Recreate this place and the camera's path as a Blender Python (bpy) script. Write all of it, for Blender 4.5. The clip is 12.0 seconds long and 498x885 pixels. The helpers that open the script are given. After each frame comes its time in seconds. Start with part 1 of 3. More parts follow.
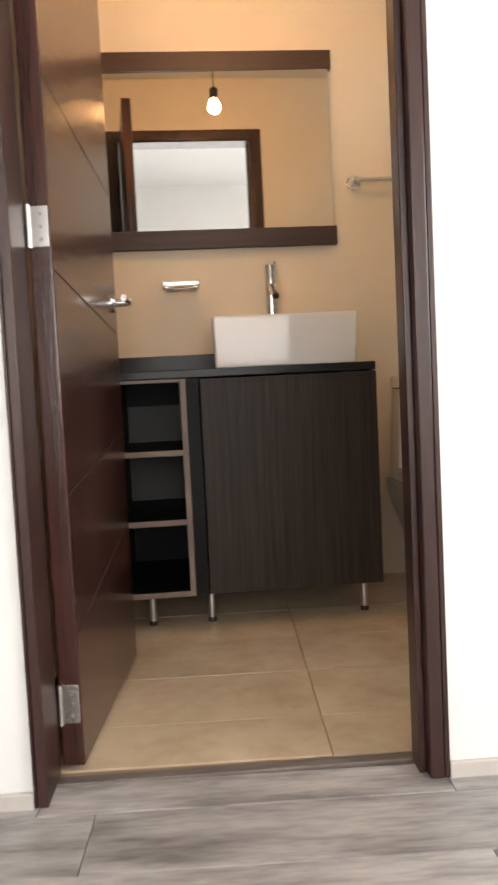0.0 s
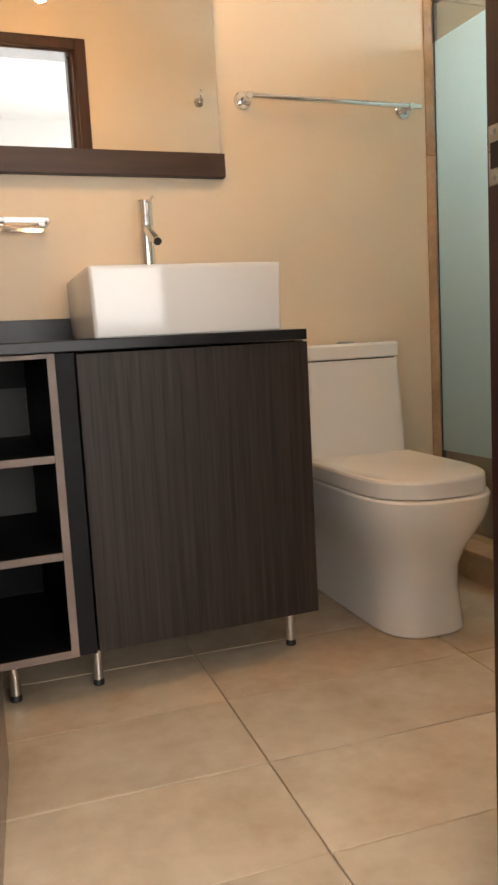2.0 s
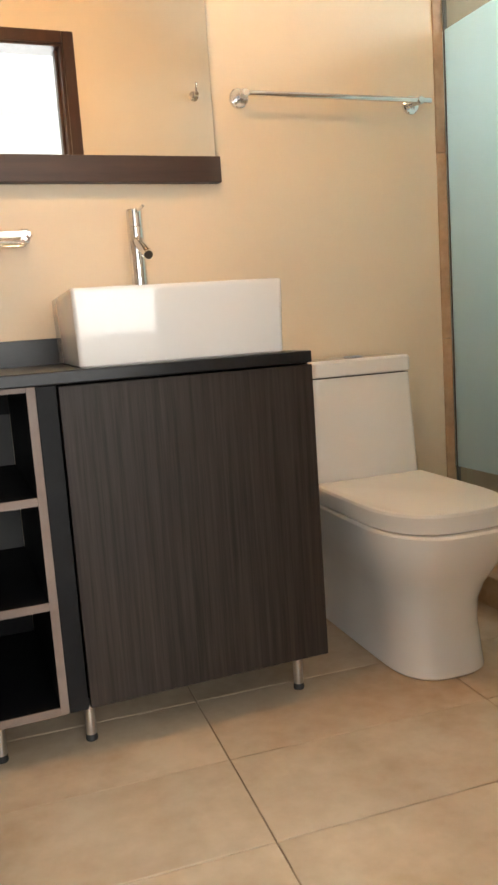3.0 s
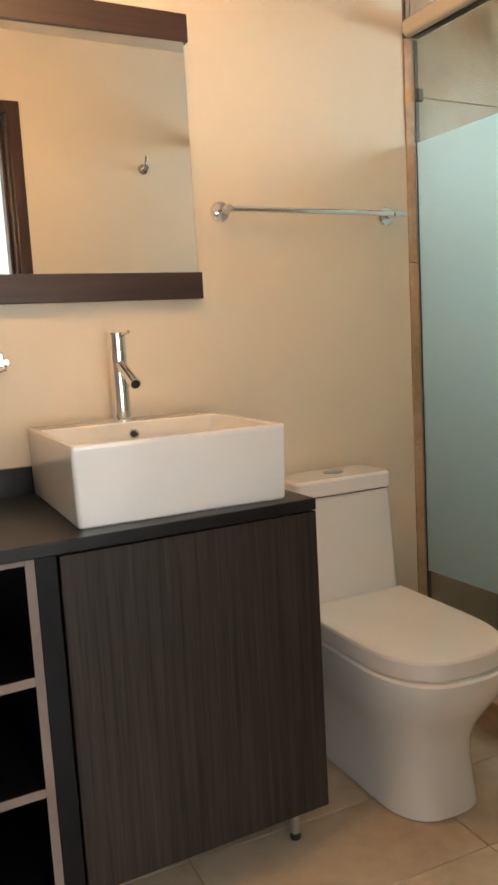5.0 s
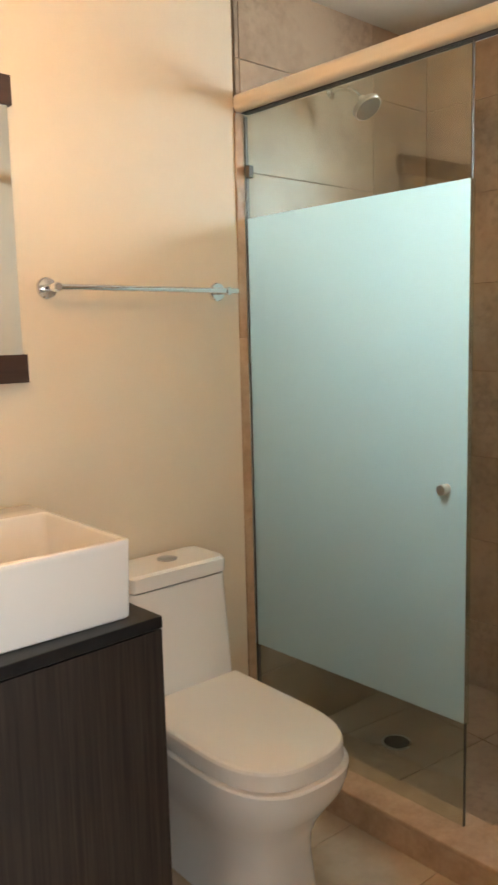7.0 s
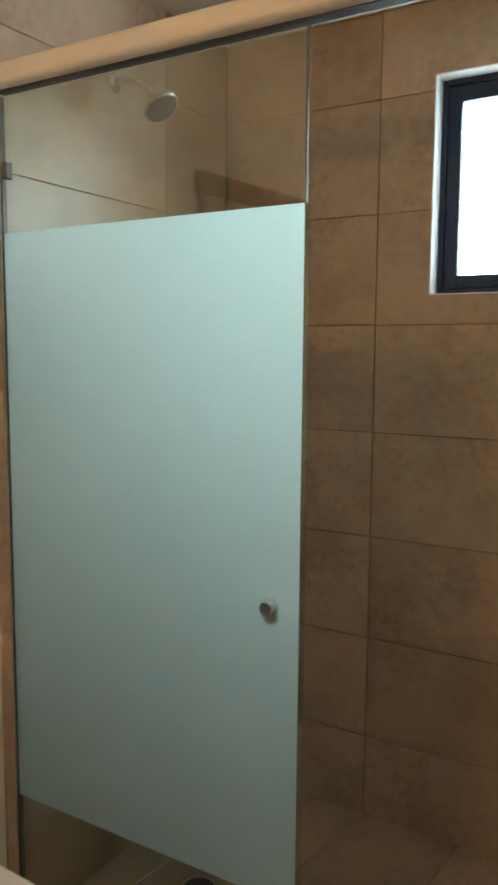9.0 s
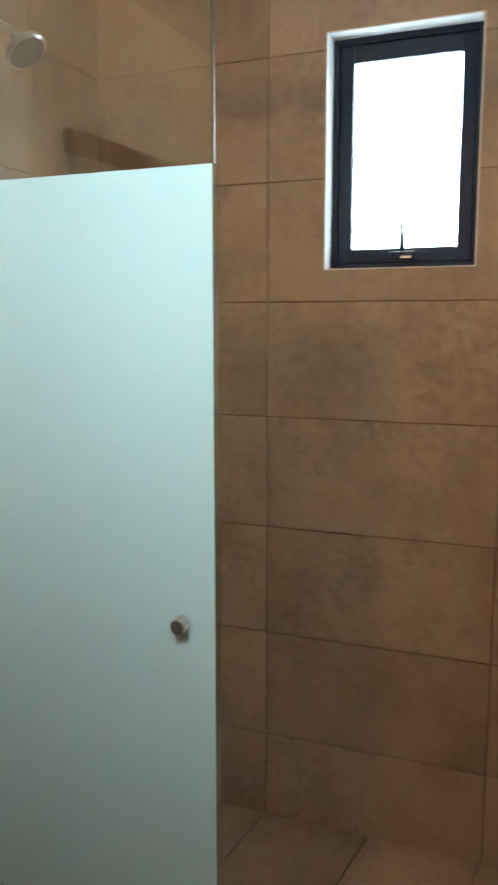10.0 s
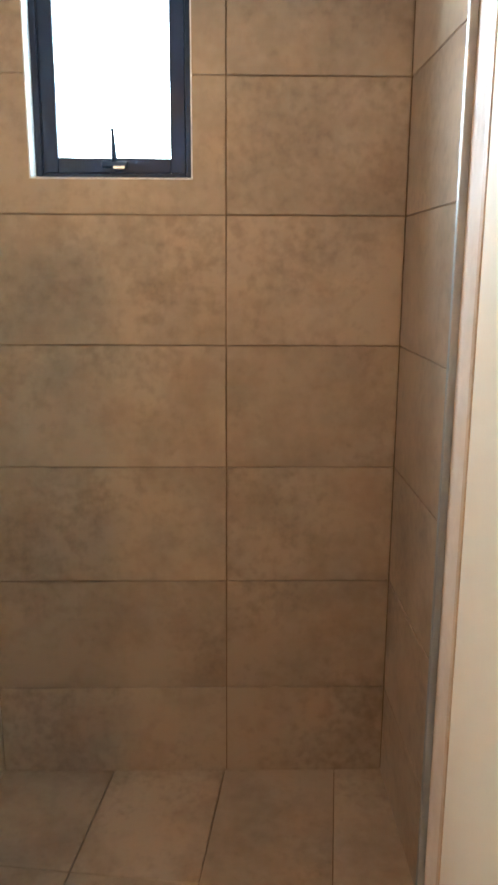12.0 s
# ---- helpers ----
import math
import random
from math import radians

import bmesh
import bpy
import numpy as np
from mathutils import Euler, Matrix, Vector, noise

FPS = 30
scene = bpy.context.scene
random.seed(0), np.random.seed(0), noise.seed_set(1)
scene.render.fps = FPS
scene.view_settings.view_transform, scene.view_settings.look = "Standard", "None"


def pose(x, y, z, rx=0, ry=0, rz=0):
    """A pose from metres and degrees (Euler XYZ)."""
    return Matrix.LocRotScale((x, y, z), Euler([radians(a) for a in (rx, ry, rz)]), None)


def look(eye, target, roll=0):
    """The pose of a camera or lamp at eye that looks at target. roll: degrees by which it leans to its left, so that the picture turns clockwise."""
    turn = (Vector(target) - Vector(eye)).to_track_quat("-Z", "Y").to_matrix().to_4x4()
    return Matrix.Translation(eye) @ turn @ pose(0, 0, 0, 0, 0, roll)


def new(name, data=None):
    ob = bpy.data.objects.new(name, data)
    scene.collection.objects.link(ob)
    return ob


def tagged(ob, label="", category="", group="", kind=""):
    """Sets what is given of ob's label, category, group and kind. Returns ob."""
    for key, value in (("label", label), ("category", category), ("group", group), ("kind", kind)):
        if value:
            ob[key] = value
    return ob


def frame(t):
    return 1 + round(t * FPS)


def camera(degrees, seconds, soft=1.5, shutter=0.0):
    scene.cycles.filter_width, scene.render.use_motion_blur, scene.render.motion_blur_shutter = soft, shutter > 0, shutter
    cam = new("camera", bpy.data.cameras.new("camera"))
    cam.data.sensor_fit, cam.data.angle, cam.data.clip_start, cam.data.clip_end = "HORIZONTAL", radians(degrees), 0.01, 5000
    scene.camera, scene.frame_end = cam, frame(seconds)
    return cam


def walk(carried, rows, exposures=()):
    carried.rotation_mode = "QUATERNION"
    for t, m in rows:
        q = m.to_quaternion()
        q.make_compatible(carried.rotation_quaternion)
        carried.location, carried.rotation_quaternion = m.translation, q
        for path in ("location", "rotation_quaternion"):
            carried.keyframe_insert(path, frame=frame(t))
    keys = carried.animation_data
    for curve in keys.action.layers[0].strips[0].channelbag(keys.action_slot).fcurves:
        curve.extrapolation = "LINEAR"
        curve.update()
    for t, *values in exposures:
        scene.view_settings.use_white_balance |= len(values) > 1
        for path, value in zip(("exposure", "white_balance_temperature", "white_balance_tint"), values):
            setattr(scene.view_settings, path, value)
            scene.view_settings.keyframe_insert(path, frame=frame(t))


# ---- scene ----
cam = camera(35.1, 12.0, soft=2.5, shutter=0.4)
PATH = [
    (0, (-0.004, 0.312, 0.81), (0.171, 2.3, 0.671), -2.8),
    (0.5, (-0.131, 0.509, 0.81), (0.277, 2.461, 0.659), -3.6),
    (1, (-0.245, 0.735, 0.828), (0.25, 2.663, 0.631), -4.2),
    (1.5, (-0.285, 0.934, 0.842), (0.356, 2.816, 0.625), -2.9),
    (2, (-0.226, 1.075, 0.856), (0.486, 2.927, 0.6), -3.1),
    (2.5, (-0.165, 1.161, 0.898), (0.544, 3.009, 0.612), -3.9),
    (2.7, (-0.147, 1.195, 0.912), (0.549, 3.048, 0.627), -4.0),
    (4.3, (-0.245, 1.392, 1.145), (0.602, 3.179, 0.845), -4.2),
    (4.5, (-0.279, 1.425, 1.171), (0.622, 3.189, 0.895), -4.0),
    (5, (-0.288, 1.436, 1.253), (0.634, 3.191, 0.991), -3.2),
    (5.5, (-0.297, 1.445, 1.344), (0.668, 3.174, 1.065), -3.2),
    (6, (-0.31, 1.464, 1.417), (0.744, 3.137, 1.118), -3.3),
    (6.5, (-0.306, 1.501, 1.459), (0.895, 3.075, 1.175), -3.1),
    (6.7, (-0.31, 1.537, 1.469), (0.952, 3.064, 1.189), -2.5),
    (8.3, (-0.053, 1.895, 1.546), (1.535, 3.088, 1.314), 0.9),
    (8.5, (0.004, 1.943, 1.556), (1.626, 3.09, 1.326), 0.7),
    (9, (0.13, 1.998, 1.574), (1.828, 3.029, 1.344), 0.4),
    (9.5, (0.231, 2.055, 1.584), (1.963, 3.023, 1.334), 0.6),
    (10, (0.261, 2.161, 1.591), (2.105, 2.878, 1.297), 0.0),
    (10.5, (0.308, 2.237, 1.615), (2.24, 2.673, 1.338), -0.9),
    (10.9, (0.334, 2.256, 1.602), (2.306, 2.423, 1.316), -0.8),
    (11, (0.336, 2.282, 1.591), (2.312, 2.374, 1.299), -0.5),
    (11.5, (0.344, 2.285, 1.567), (2.312, 2.233, 1.215), -0.0),
    (12, (0.344, 2.271, 1.529), (2.295, 2.232, 1.091), 0.3),
]
EXPOSURE = [(0.0, -0.65, 7200, 13), (0.5, -0.65, 7200, 13), (1.0, -0.2, 7400, 17), (1.5, -0.1, 7000, 10), (2.0, -0.15, 7100, 12), (2.5, 0.15, 7000, 10), (4.5, -0.12, 6800, 8), (5.5, -0.25, 6700, 8), (6.5, 0.0, 6700, 8), (8.5, -0.5, 6500, 4), (9.5, -0.55, 6250, 4), (10.0, -0.15, 6100, 6), (10.5, 0.35, 6150, 13), (11.0, 0.5, 6150, 12), (12.0, 0.47, 5950, 7)]
walk(cam, [(t, look(eye, target, roll)) for t, eye, target, roll in PATH], EXPOSURE)

# ---- world, sun, large lights ----
WORLD = bpy.data.worlds.new("world")
scene.world = WORLD
WORLD.use_nodes = True
wn = WORLD.node_tree.nodes
sky = wn.new("ShaderNodeTexSky")
sky.sky_type, sky.sun_disc = "NISHITA", False
sky.sun_elevation, sky.sun_rotation = radians(42), radians(200)
wn["Background"].inputs[1].default_value = 0.12
WORLD.node_tree.links.new(sky.outputs[0], wn["Background"].inputs[0])

SUN = new("sun", bpy.data.lights.new("sun", "SUN"))
SUN.data.energy, SUN.data.angle, SUN.data.color = 2.0, radians(0.6), (1, 0.95, 0.88)
SUN.matrix_world = look((0, 0, 10), (3, 8.2, 2.1))


def opening_light(name, eye, target, w, h, watts, colour, spread=180):
    ob = new(name, bpy.data.lights.new(name, "AREA"))
    ob.data.shape, ob.data.size, ob.data.size_y = "RECTANGLE", w, h
    ob.data.energy, ob.data.color, ob.data.spread = watts, colour, radians(spread)
    ob.matrix_world = look(eye, target)
    return ob


opening_light("shower_window_daylight", (2.64, 2.595, 2.08), (1.0, 2.60, 2.0), 0.36, 0.58, 22.0, (0.74, 0.90, 1.0), 150)
opening_light("bedroom_window_daylight", (0.0, -0.93, 1.15), (0.0, 1.0, 1.0), 2.2, 1.2, 44.0, (0.93, 0.96, 1.0))
# fill lamp added at an unseen side opening to brighten the bedroom
opening_light("bedroom_side_fill", (2.47, 0.2, 1.45), (0.0, 0.3, 1.2), 1.3, 1.2, 88.0, (0.95, 0.97, 1.0))

BULB = Vector((0.235, 2.80, 2.165))


# ---- materials ----
def mat(name, colour, rough=0.5, metal=0.0, second=None, scale=6.0, fine=60.0, bump=0.1, vary=0.0, stretch=(1, 1, 1), spec=0.5, coat=0.0, contrast=(0.35, 0.68), rough_vary=0.1, pits=None, pit_range=(0.30, 0.50), figure=0.0):
    """A surface of two colours mixed by coarse and fine noise, with relief, uneven gloss and a small shift from piece to piece."""
    m = bpy.data.materials.new(name)
    m.use_nodes = True
    n, l = m.node_tree.nodes, m.node_tree.links
    p = n["Principled BSDF"]
    p.inputs["Roughness"].default_value, p.inputs["Metallic"].default_value = rough, metal
    p.inputs["Specular IOR Level"].default_value = spec
    p.inputs["Coat Weight"].default_value, p.inputs["Coat Roughness"].default_value = coat, 0.16
    second = second or tuple(c * 0.88 for c in colour)
    tc, mp, info = n.new("ShaderNodeTexCoord"), n.new("ShaderNodeMapping"), n.new("ShaderNodeObjectInfo")
    mp.inputs["Scale"].default_value = stretch
    l.new(tc.outputs["Object"], mp.inputs[0])
    shift = n.new("ShaderNodeVectorMath")
    shift.operation = "SCALE"
    shift.inputs[0].default_value = (37, 53, 29)
    l.new(info.outputs["Random"], shift.inputs["Scale"])
    l.new(shift.outputs[0], mp.inputs["Location"])
    a, b = n.new("ShaderNodeTexNoise"), n.new("ShaderNodeTexNoise")
    a.inputs["Scale"].default_value, a.inputs["Detail"].default_value, a.inputs["Roughness"].default_value = scale, 6, 0.6
    b.inputs["Scale"].default_value, b.inputs["Detail"].default_value = fine, 4
    for t in (a, b):
        l.new(mp.outputs[0], t.inputs["Vector"])
    add = n.new("ShaderNodeMath")
    add.operation = "MULTIPLY_ADD"
    add.inputs[1].default_value = 0.3
    l.new(b.outputs[0], add.inputs[0])
    l.new(a.outputs[0], add.inputs[2])
    ramp = n.new("ShaderNodeMapRange")
    ramp.inputs[1].default_value, ramp.inputs[2].default_value = contrast[0] + 0.15, contrast[1] + 0.15
    l.new(add.outputs[0], ramp.inputs[0])
    mix = n.new("ShaderNodeMix")
    mix.data_type = "RGBA"
    mix.inputs[6].default_value, mix.inputs[7].default_value = (*colour, 1), (*second, 1)
    l.new(ramp.outputs[0], mix.inputs[0])
    out = mix.outputs[2]
    if pits:
        q, w = n.new("ShaderNodeTexNoise"), n.new("ShaderNodeTexNoise")
        q.inputs["Scale"].default_value, q.inputs["Detail"].default_value = 38, 3
        w.inputs["Scale"].default_value, w.inputs["Detail"].default_value = 2.6, 3
        prod, thr, pm = n.new("ShaderNodeMath"), n.new("ShaderNodeMapRange"), n.new("ShaderNodeMix")
        prod.operation, pm.data_type = "MULTIPLY", "RGBA"
        thr.inputs[1].default_value, thr.inputs[2].default_value = pit_range
        for t in (q, w):
            l.new(mp.outputs[0], t.inputs["Vector"])
        l.new(q.outputs[0], prod.inputs[0]), l.new(w.outputs[0], prod.inputs[1])
        l.new(prod.outputs[0], thr.inputs[0])
        l.new(thr.outputs[0], pm.inputs[0])
        l.new(out, pm.inputs[6])
        pm.inputs[7].default_value = (*pits, 1)
        out = pm.outputs[2]
    if vary:
        hsv, rng = n.new("ShaderNodeHueSaturation"), n.new("ShaderNodeMapRange")
        rng.inputs[3].default_value, rng.inputs[4].default_value = 1 - vary, 1 + vary
        l.new(info.outputs["Random"], rng.inputs[0])
        l.new(rng.outputs[0], hsv.inputs["Value"])
        l.new(out, hsv.inputs["Color"])
        out = hsv.outputs[0]
    l.new(out, p.inputs["Base Color"])
    rr = n.new("ShaderNodeMapRange")
    rr.inputs[3].default_value, rr.inputs[4].default_value = max(rough - rough_vary * rough, 0.02), min(rough + rough_vary * rough, 1)
    l.new(a.outputs[0], rr.inputs[0])
    l.new(rr.outputs[0], p.inputs["Roughness"])
    if bump:
        bp = n.new("ShaderNodeBump")
        bp.inputs["Strength"].default_value, bp.inputs["Distance"].default_value = bump, 0.004
        l.new(b.outputs[0], bp.inputs["Height"])
        if figure:
            wave, both = n.new("ShaderNodeTexWave"), n.new("ShaderNodeMath")
            wave.wave_type, wave.rings_direction = "RINGS", "Y"
            wave.inputs["Scale"].default_value, wave.inputs["Distortion"].default_value, wave.inputs["Detail"].default_value = 9.0, 5.0, 3.0
            wave.inputs["Detail Scale"].default_value = 0.8
            grow = n.new("ShaderNodeMapping")
            grow.inputs["Location"].default_value, grow.inputs["Scale"].default_value = (0.0, -2.25, -0.42), (1.0, 3.2, 1.0)
            l.new(tc.outputs["Object"], grow.inputs[0])
            l.new(grow.outputs[0], wave.inputs["Vector"])
            both.operation = "MULTIPLY_ADD"
            both.inputs[1].default_value = figure
            l.new(wave.outputs[1], both.inputs[0]), l.new(b.outputs[0], both.inputs[2])
            l.new(both.outputs[0], bp.inputs["Height"])
        l.new(bp.outputs[0], p.inputs["Normal"])
    return m


def glow(name, colour, strength):
    m = bpy.data.materials.new(name)
    m.use_nodes = True
    p = m.node_tree.nodes["Principled BSDF"]
    p.inputs["Base Color"].default_value = (*colour, 1)
    p.inputs["Emission Color"].default_value, p.inputs["Emission Strength"].default_value = (*colour, 1), strength
    return m


PLASTER = mat("cream_plaster", (0.73, 0.635, 0.505), 0.62, second=(0.70, 0.605, 0.475), scale=2.2, fine=140, bump=0.06)
WHITE_WALL = mat("white_plaster", (0.82, 0.82, 0.81), 0.7, second=(0.79, 0.79, 0.78), scale=2, fine=120, bump=0.06)
CEILING = mat("ceiling_paint", (0.68, 0.62, 0.53), 0.8, scale=2, fine=120, bump=0.05)
TRAV = mat("brown_travertine", (0.43, 0.32, 0.228), 0.34, second=(0.255, 0.18, 0.125), scale=3.6, fine=30, bump=0.16, vary=0.09, contrast=(0.42, 0.84), rough_vary=0.35, pits=(0.17, 0.12, 0.09), pit_range=(0.26, 0.72))
TRAV_FLOOR = mat("beige_floor_tile", (0.67, 0.535, 0.39), 0.22, second=(0.47, 0.345, 0.225), scale=4.2, fine=24, bump=0.04, vary=0.05, contrast=(0.34, 0.80), rough_vary=0.35)
TRAV_TRIM = mat("orange_travertine_trim", (0.53, 0.365, 0.235), 0.48, second=(0.38, 0.245, 0.145), scale=9, fine=60, bump=0.15, vary=0.05)
PALE_TRIM = mat("pale_travertine", (0.60, 0.49, 0.40), 0.65, second=(0.50, 0.39, 0.30), scale=7, fine=50, bump=0.1, vary=0.04)
GROUT = mat("brown_grout", (0.25, 0.16, 0.095), 0.9, scale=12, bump=0.1)
GROUT_FLOOR = mat("floor_grout", (0.34, 0.245, 0.16), 0.9, scale=12, bump=0.1)
DARK_WOOD = mat("mahogany_stained_wood", (0.066, 0.021, 0.015), 0.24, second=(0.030, 0.0095, 0.0075), scale=5, fine=30, bump=0.15, stretch=(6, 6, 0.35), coat=0.35, contrast=(0.38, 0.62), figure=0.4)
FRAME_WOOD = mat("dark_brown_frame_wood", (0.048, 0.018, 0.0145), 0.36, second=(0.025, 0.010, 0.009), scale=5, fine=32, bump=0.12, stretch=(7, 7, 0.5), coat=0.08)
MIRROR_WOOD = mat("wenge_board", (0.046, 0.023, 0.017), 0.46, second=(0.026, 0.013, 0.010), scale=4, fine=30, bump=0.1, stretch=(0.5, 8, 9))
LAMINATE = mat("grey_brown_wood_laminate", (0.044, 0.0325, 0.027), 0.48, second=(0.018, 0.0138, 0.0122), scale=8, fine=34, bump=0.06, stretch=(11, 11, 0.28), contrast=(0.30, 0.66), spec=0.22)
EDGE = mat("taupe_edge_band", (0.235, 0.175, 0.145), 0.5, second=(0.18, 0.13, 0.105), scale=7, fine=40, bump=0.05)
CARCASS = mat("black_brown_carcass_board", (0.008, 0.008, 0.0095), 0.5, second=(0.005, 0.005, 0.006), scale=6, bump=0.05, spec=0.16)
BACK = mat("grey_back_board", (0.10, 0.10, 0.098), 0.7, scale=4, bump=0.04)
COUNTER = mat("black_counter", (0.009, 0.0095, 0.011), 0.30, second=(0.014, 0.0145, 0.016), scale=20, fine=160, bump=0.05, spec=0.25)
CERAMIC = mat("white_ceramic", (0.80, 0.785, 0.76), 0.08, second=(0.79, 0.775, 0.75), scale=3, bump=0.0, coat=0.0)
SEAT = mat("white_seat_plastic", (0.80, 0.785, 0.755), 0.24, second=(0.785, 0.77, 0.74), scale=3, bump=0.0)
CHROME = mat("chrome", (0.80, 0.80, 0.81), 0.10, 1.0, second=(0.75, 0.75, 0.76), scale=12, bump=0.0)
STEEL = mat("brushed_steel", (0.62, 0.60, 0.57), 0.28, 1.0, second=(0.54, 0.52, 0.50), scale=14, fine=90, bump=0.06)
DARK_ALU = mat("dark_seal", (0.10, 0.095, 0.085), 0.4, 0.3, scale=14, bump=0.03)
ALU = mat("grey_aluminium", (0.37, 0.395, 0.43), 0.45, 0.8, scale=14, fine=90, bump=0.05)
RAIL_CREAM = mat("cream_rail_aluminium", (0.61, 0.56, 0.485), 0.42, second=(0.58, 0.53, 0.455), scale=5, bump=0.02)
BLACK_RUBBER = mat("black_rubber", (0.02, 0.02, 0.02), 0.6, scale=20, bump=0.1)
WINDOW_FRAME = mat("dark_window_aluminium", (0.010, 0.022, 0.050), 0.45, scale=12, fine=90, bump=0.04, spec=0.25)
PLANK = mat("grey_wood_plank", (0.45, 0.425, 0.41), 0.42, second=(0.13, 0.12, 0.118), scale=2.6, fine=20, bump=0.12, vary=0.12, stretch=(1.0, 6, 6), contrast=(0.36, 0.72))
THRESH = mat("grey_brown_threshold", (0.17, 0.14, 0.125), 0.45, second=(0.11, 0.09, 0.08), scale=5, fine=40, bump=0.1, stretch=(1, 6, 6))
SKIRT = mat("pale_skirting_board", (0.56, 0.52, 0.49), 0.5, second=(0.48, 0.44, 0.41), scale=4, fine=40, bump=0.06)
# flat black in place of the shade inside holes, grooves and gaps
BLACK = mat("recess_shade_black", (0.012, 0.011, 0.010), 0.7, scale=10, bump=0.0)
BULB_GLOW = glow("lit_bulb", (1.0, 0.56, 0.25), 690.0)
BACKDROP = glow("bright_overcast_backdrop", (0.97, 0.99, 1.0), 3.2)

MIRROR = bpy.data.materials.new("silvered_mirror")
MIRROR.use_nodes = True
for key, value in (("Base Color", (0.80, 0.81, 0.80, 1)), ("Metallic", 1.0), ("Roughness", 0.012)):
    MIRROR.node_tree.nodes["Principled BSDF"].inputs[key].default_value = value

GLASS = bpy.data.materials.new("clear_glass")
GLASS.use_nodes = True
for key, value in (("Base Color", (0.90, 0.96, 0.94, 1)), ("Roughness", 0.0), ("IOR", 1.52), ("Transmission Weight", 1.0)):
    GLASS.node_tree.nodes["Principled BSDF"].inputs[key].default_value = value


def thin_glass(name, tint, mirror):
    """A thin sheet of glass: light goes straight through, tinted, and a share of it is mirrored."""
    m = bpy.data.materials.new(name)
    m.use_nodes = True
    n, l = m.node_tree.nodes, m.node_tree.links
    n.remove(n["Principled BSDF"])
    clear, gloss, mixed = n.new("ShaderNodeBsdfTransparent"), n.new("ShaderNodeBsdfGlossy"), n.new("ShaderNodeMixShader")
    clear.inputs[0].default_value, gloss.inputs["Roughness"].default_value, mixed.inputs[0].default_value = (*tint, 1), 0.0, mirror
    l.new(clear.outputs[0], mixed.inputs[1]), l.new(gloss.outputs[0], mixed.inputs[2])
    l.new(mixed.outputs[0], n["Material Output"].inputs[0])
    return m


SCREEN_GLASS = thin_glass("reflective_clear_glass", (0.90, 0.94, 0.90), 0.10)
GLASS_BACK = thin_glass("glass_back", (0.97, 0.99, 0.98), 0.03)


def frosted():
    m = bpy.data.materials.new("frosted_glass")
    m.use_nodes = True
    n, l = m.node_tree.nodes, m.node_tree.links
    n.remove(n["Principled BSDF"])
    tr, df, gl, rf = n.new("ShaderNodeBsdfTranslucent"), n.new("ShaderNodeBsdfDiffuse"), n.new("ShaderNodeBsdfGlossy"), n.new("ShaderNodeBsdfRefraction")
    tr.inputs[0].default_value, df.inputs[0].default_value, rf.inputs[0].default_value = (0.72, 0.88, 0.82, 1), (0.30, 0.40, 0.33, 1), (0.90, 0.98, 0.97, 1)
    rf.inputs["Roughness"].default_value, rf.inputs["IOR"].default_value = 0.60, 1.06
    gl.inputs["Roughness"].default_value = 0.42
    m0, m1, m2, fr = n.new("ShaderNodeMixShader"), n.new("ShaderNodeMixShader"), n.new("ShaderNodeMixShader"), n.new("ShaderNodeFresnel")
    m0.inputs[0].default_value, m1.inputs[0].default_value = 0.30, 0.07
    fr.inputs[0].default_value = 1.25
    l.new(tr.outputs[0], m0.inputs[1]), l.new(rf.outputs[0], m0.inputs[2])
    l.new(m0.outputs[0], m1.inputs[1]), l.new(df.outputs[0], m1.inputs[2])
    l.new(fr.outputs[0], m2.inputs[0]), l.new(m1.outputs[0], m2.inputs[1]), l.new(gl.outputs[0], m2.inputs[2])
    l.new(m2.outputs[0], n["Material Output"].inputs[0])
    return m


FROST = frosted()


# ---- mesh helpers ----
def link(name, bm, material, parent=None, label="", smooth=False):
    me = bpy.data.meshes.new(name)
    bmesh.ops.recalc_face_normals(bm, faces=bm.faces)
    bm.to_mesh(me)
    bm.free()
    me.materials.append(material)
    if smooth:
        me.polygons.foreach_set("use_smooth", [True] * len(me.polygons))
        me.set_sharp_from_angle(angle=radians(21))
    ob = new(name, me)
    if parent:
        ob.parent = parent
        if parent.data is None:
            ob.matrix_parent_inverse = parent.matrix_basis.inverted()
    if label:
        ob["label"] = label
    return ob


def part(name, bm, material, parent, label="", smooth=False):
    return link(name, bm, material, parent, label, smooth)


def thing(name, at, label, category, group="", turn=0):
    ob = new(name)
    ob.empty_display_size = 0.1
    ob.matrix_basis = pose(*at, 0, 0, turn)
    return tagged(ob, label, category, group)


def box(x0, x1, y0, y1, z0, z1, bevel=0.0, bm=None, seg=2, m=None):
    bm = bm or bmesh.new()
    got = bmesh.ops.create_cube(bm, size=1)["verts"]
    for v in got:
        v.co = Vector((x0 + (v.co.x + 0.5) * (x1 - x0), y0 + (v.co.y + 0.5) * (y1 - y0), z0 + (v.co.z + 0.5) * (z1 - z0)))
    if bevel:
        faces = {f for v in got for f in v.link_faces}
        edges = list({e for v in got for e in v.link_edges})
        made = bmesh.ops.bevel(bm, geom=edges, offset=bevel, segments=seg, profile=0.5, affect="EDGES")
        got = list({v for f in made["faces"] for v in f.verts} | {v for v in got if v.is_valid})
    if m:
        bmesh.ops.transform(bm, matrix=m, verts=got)
    return bm


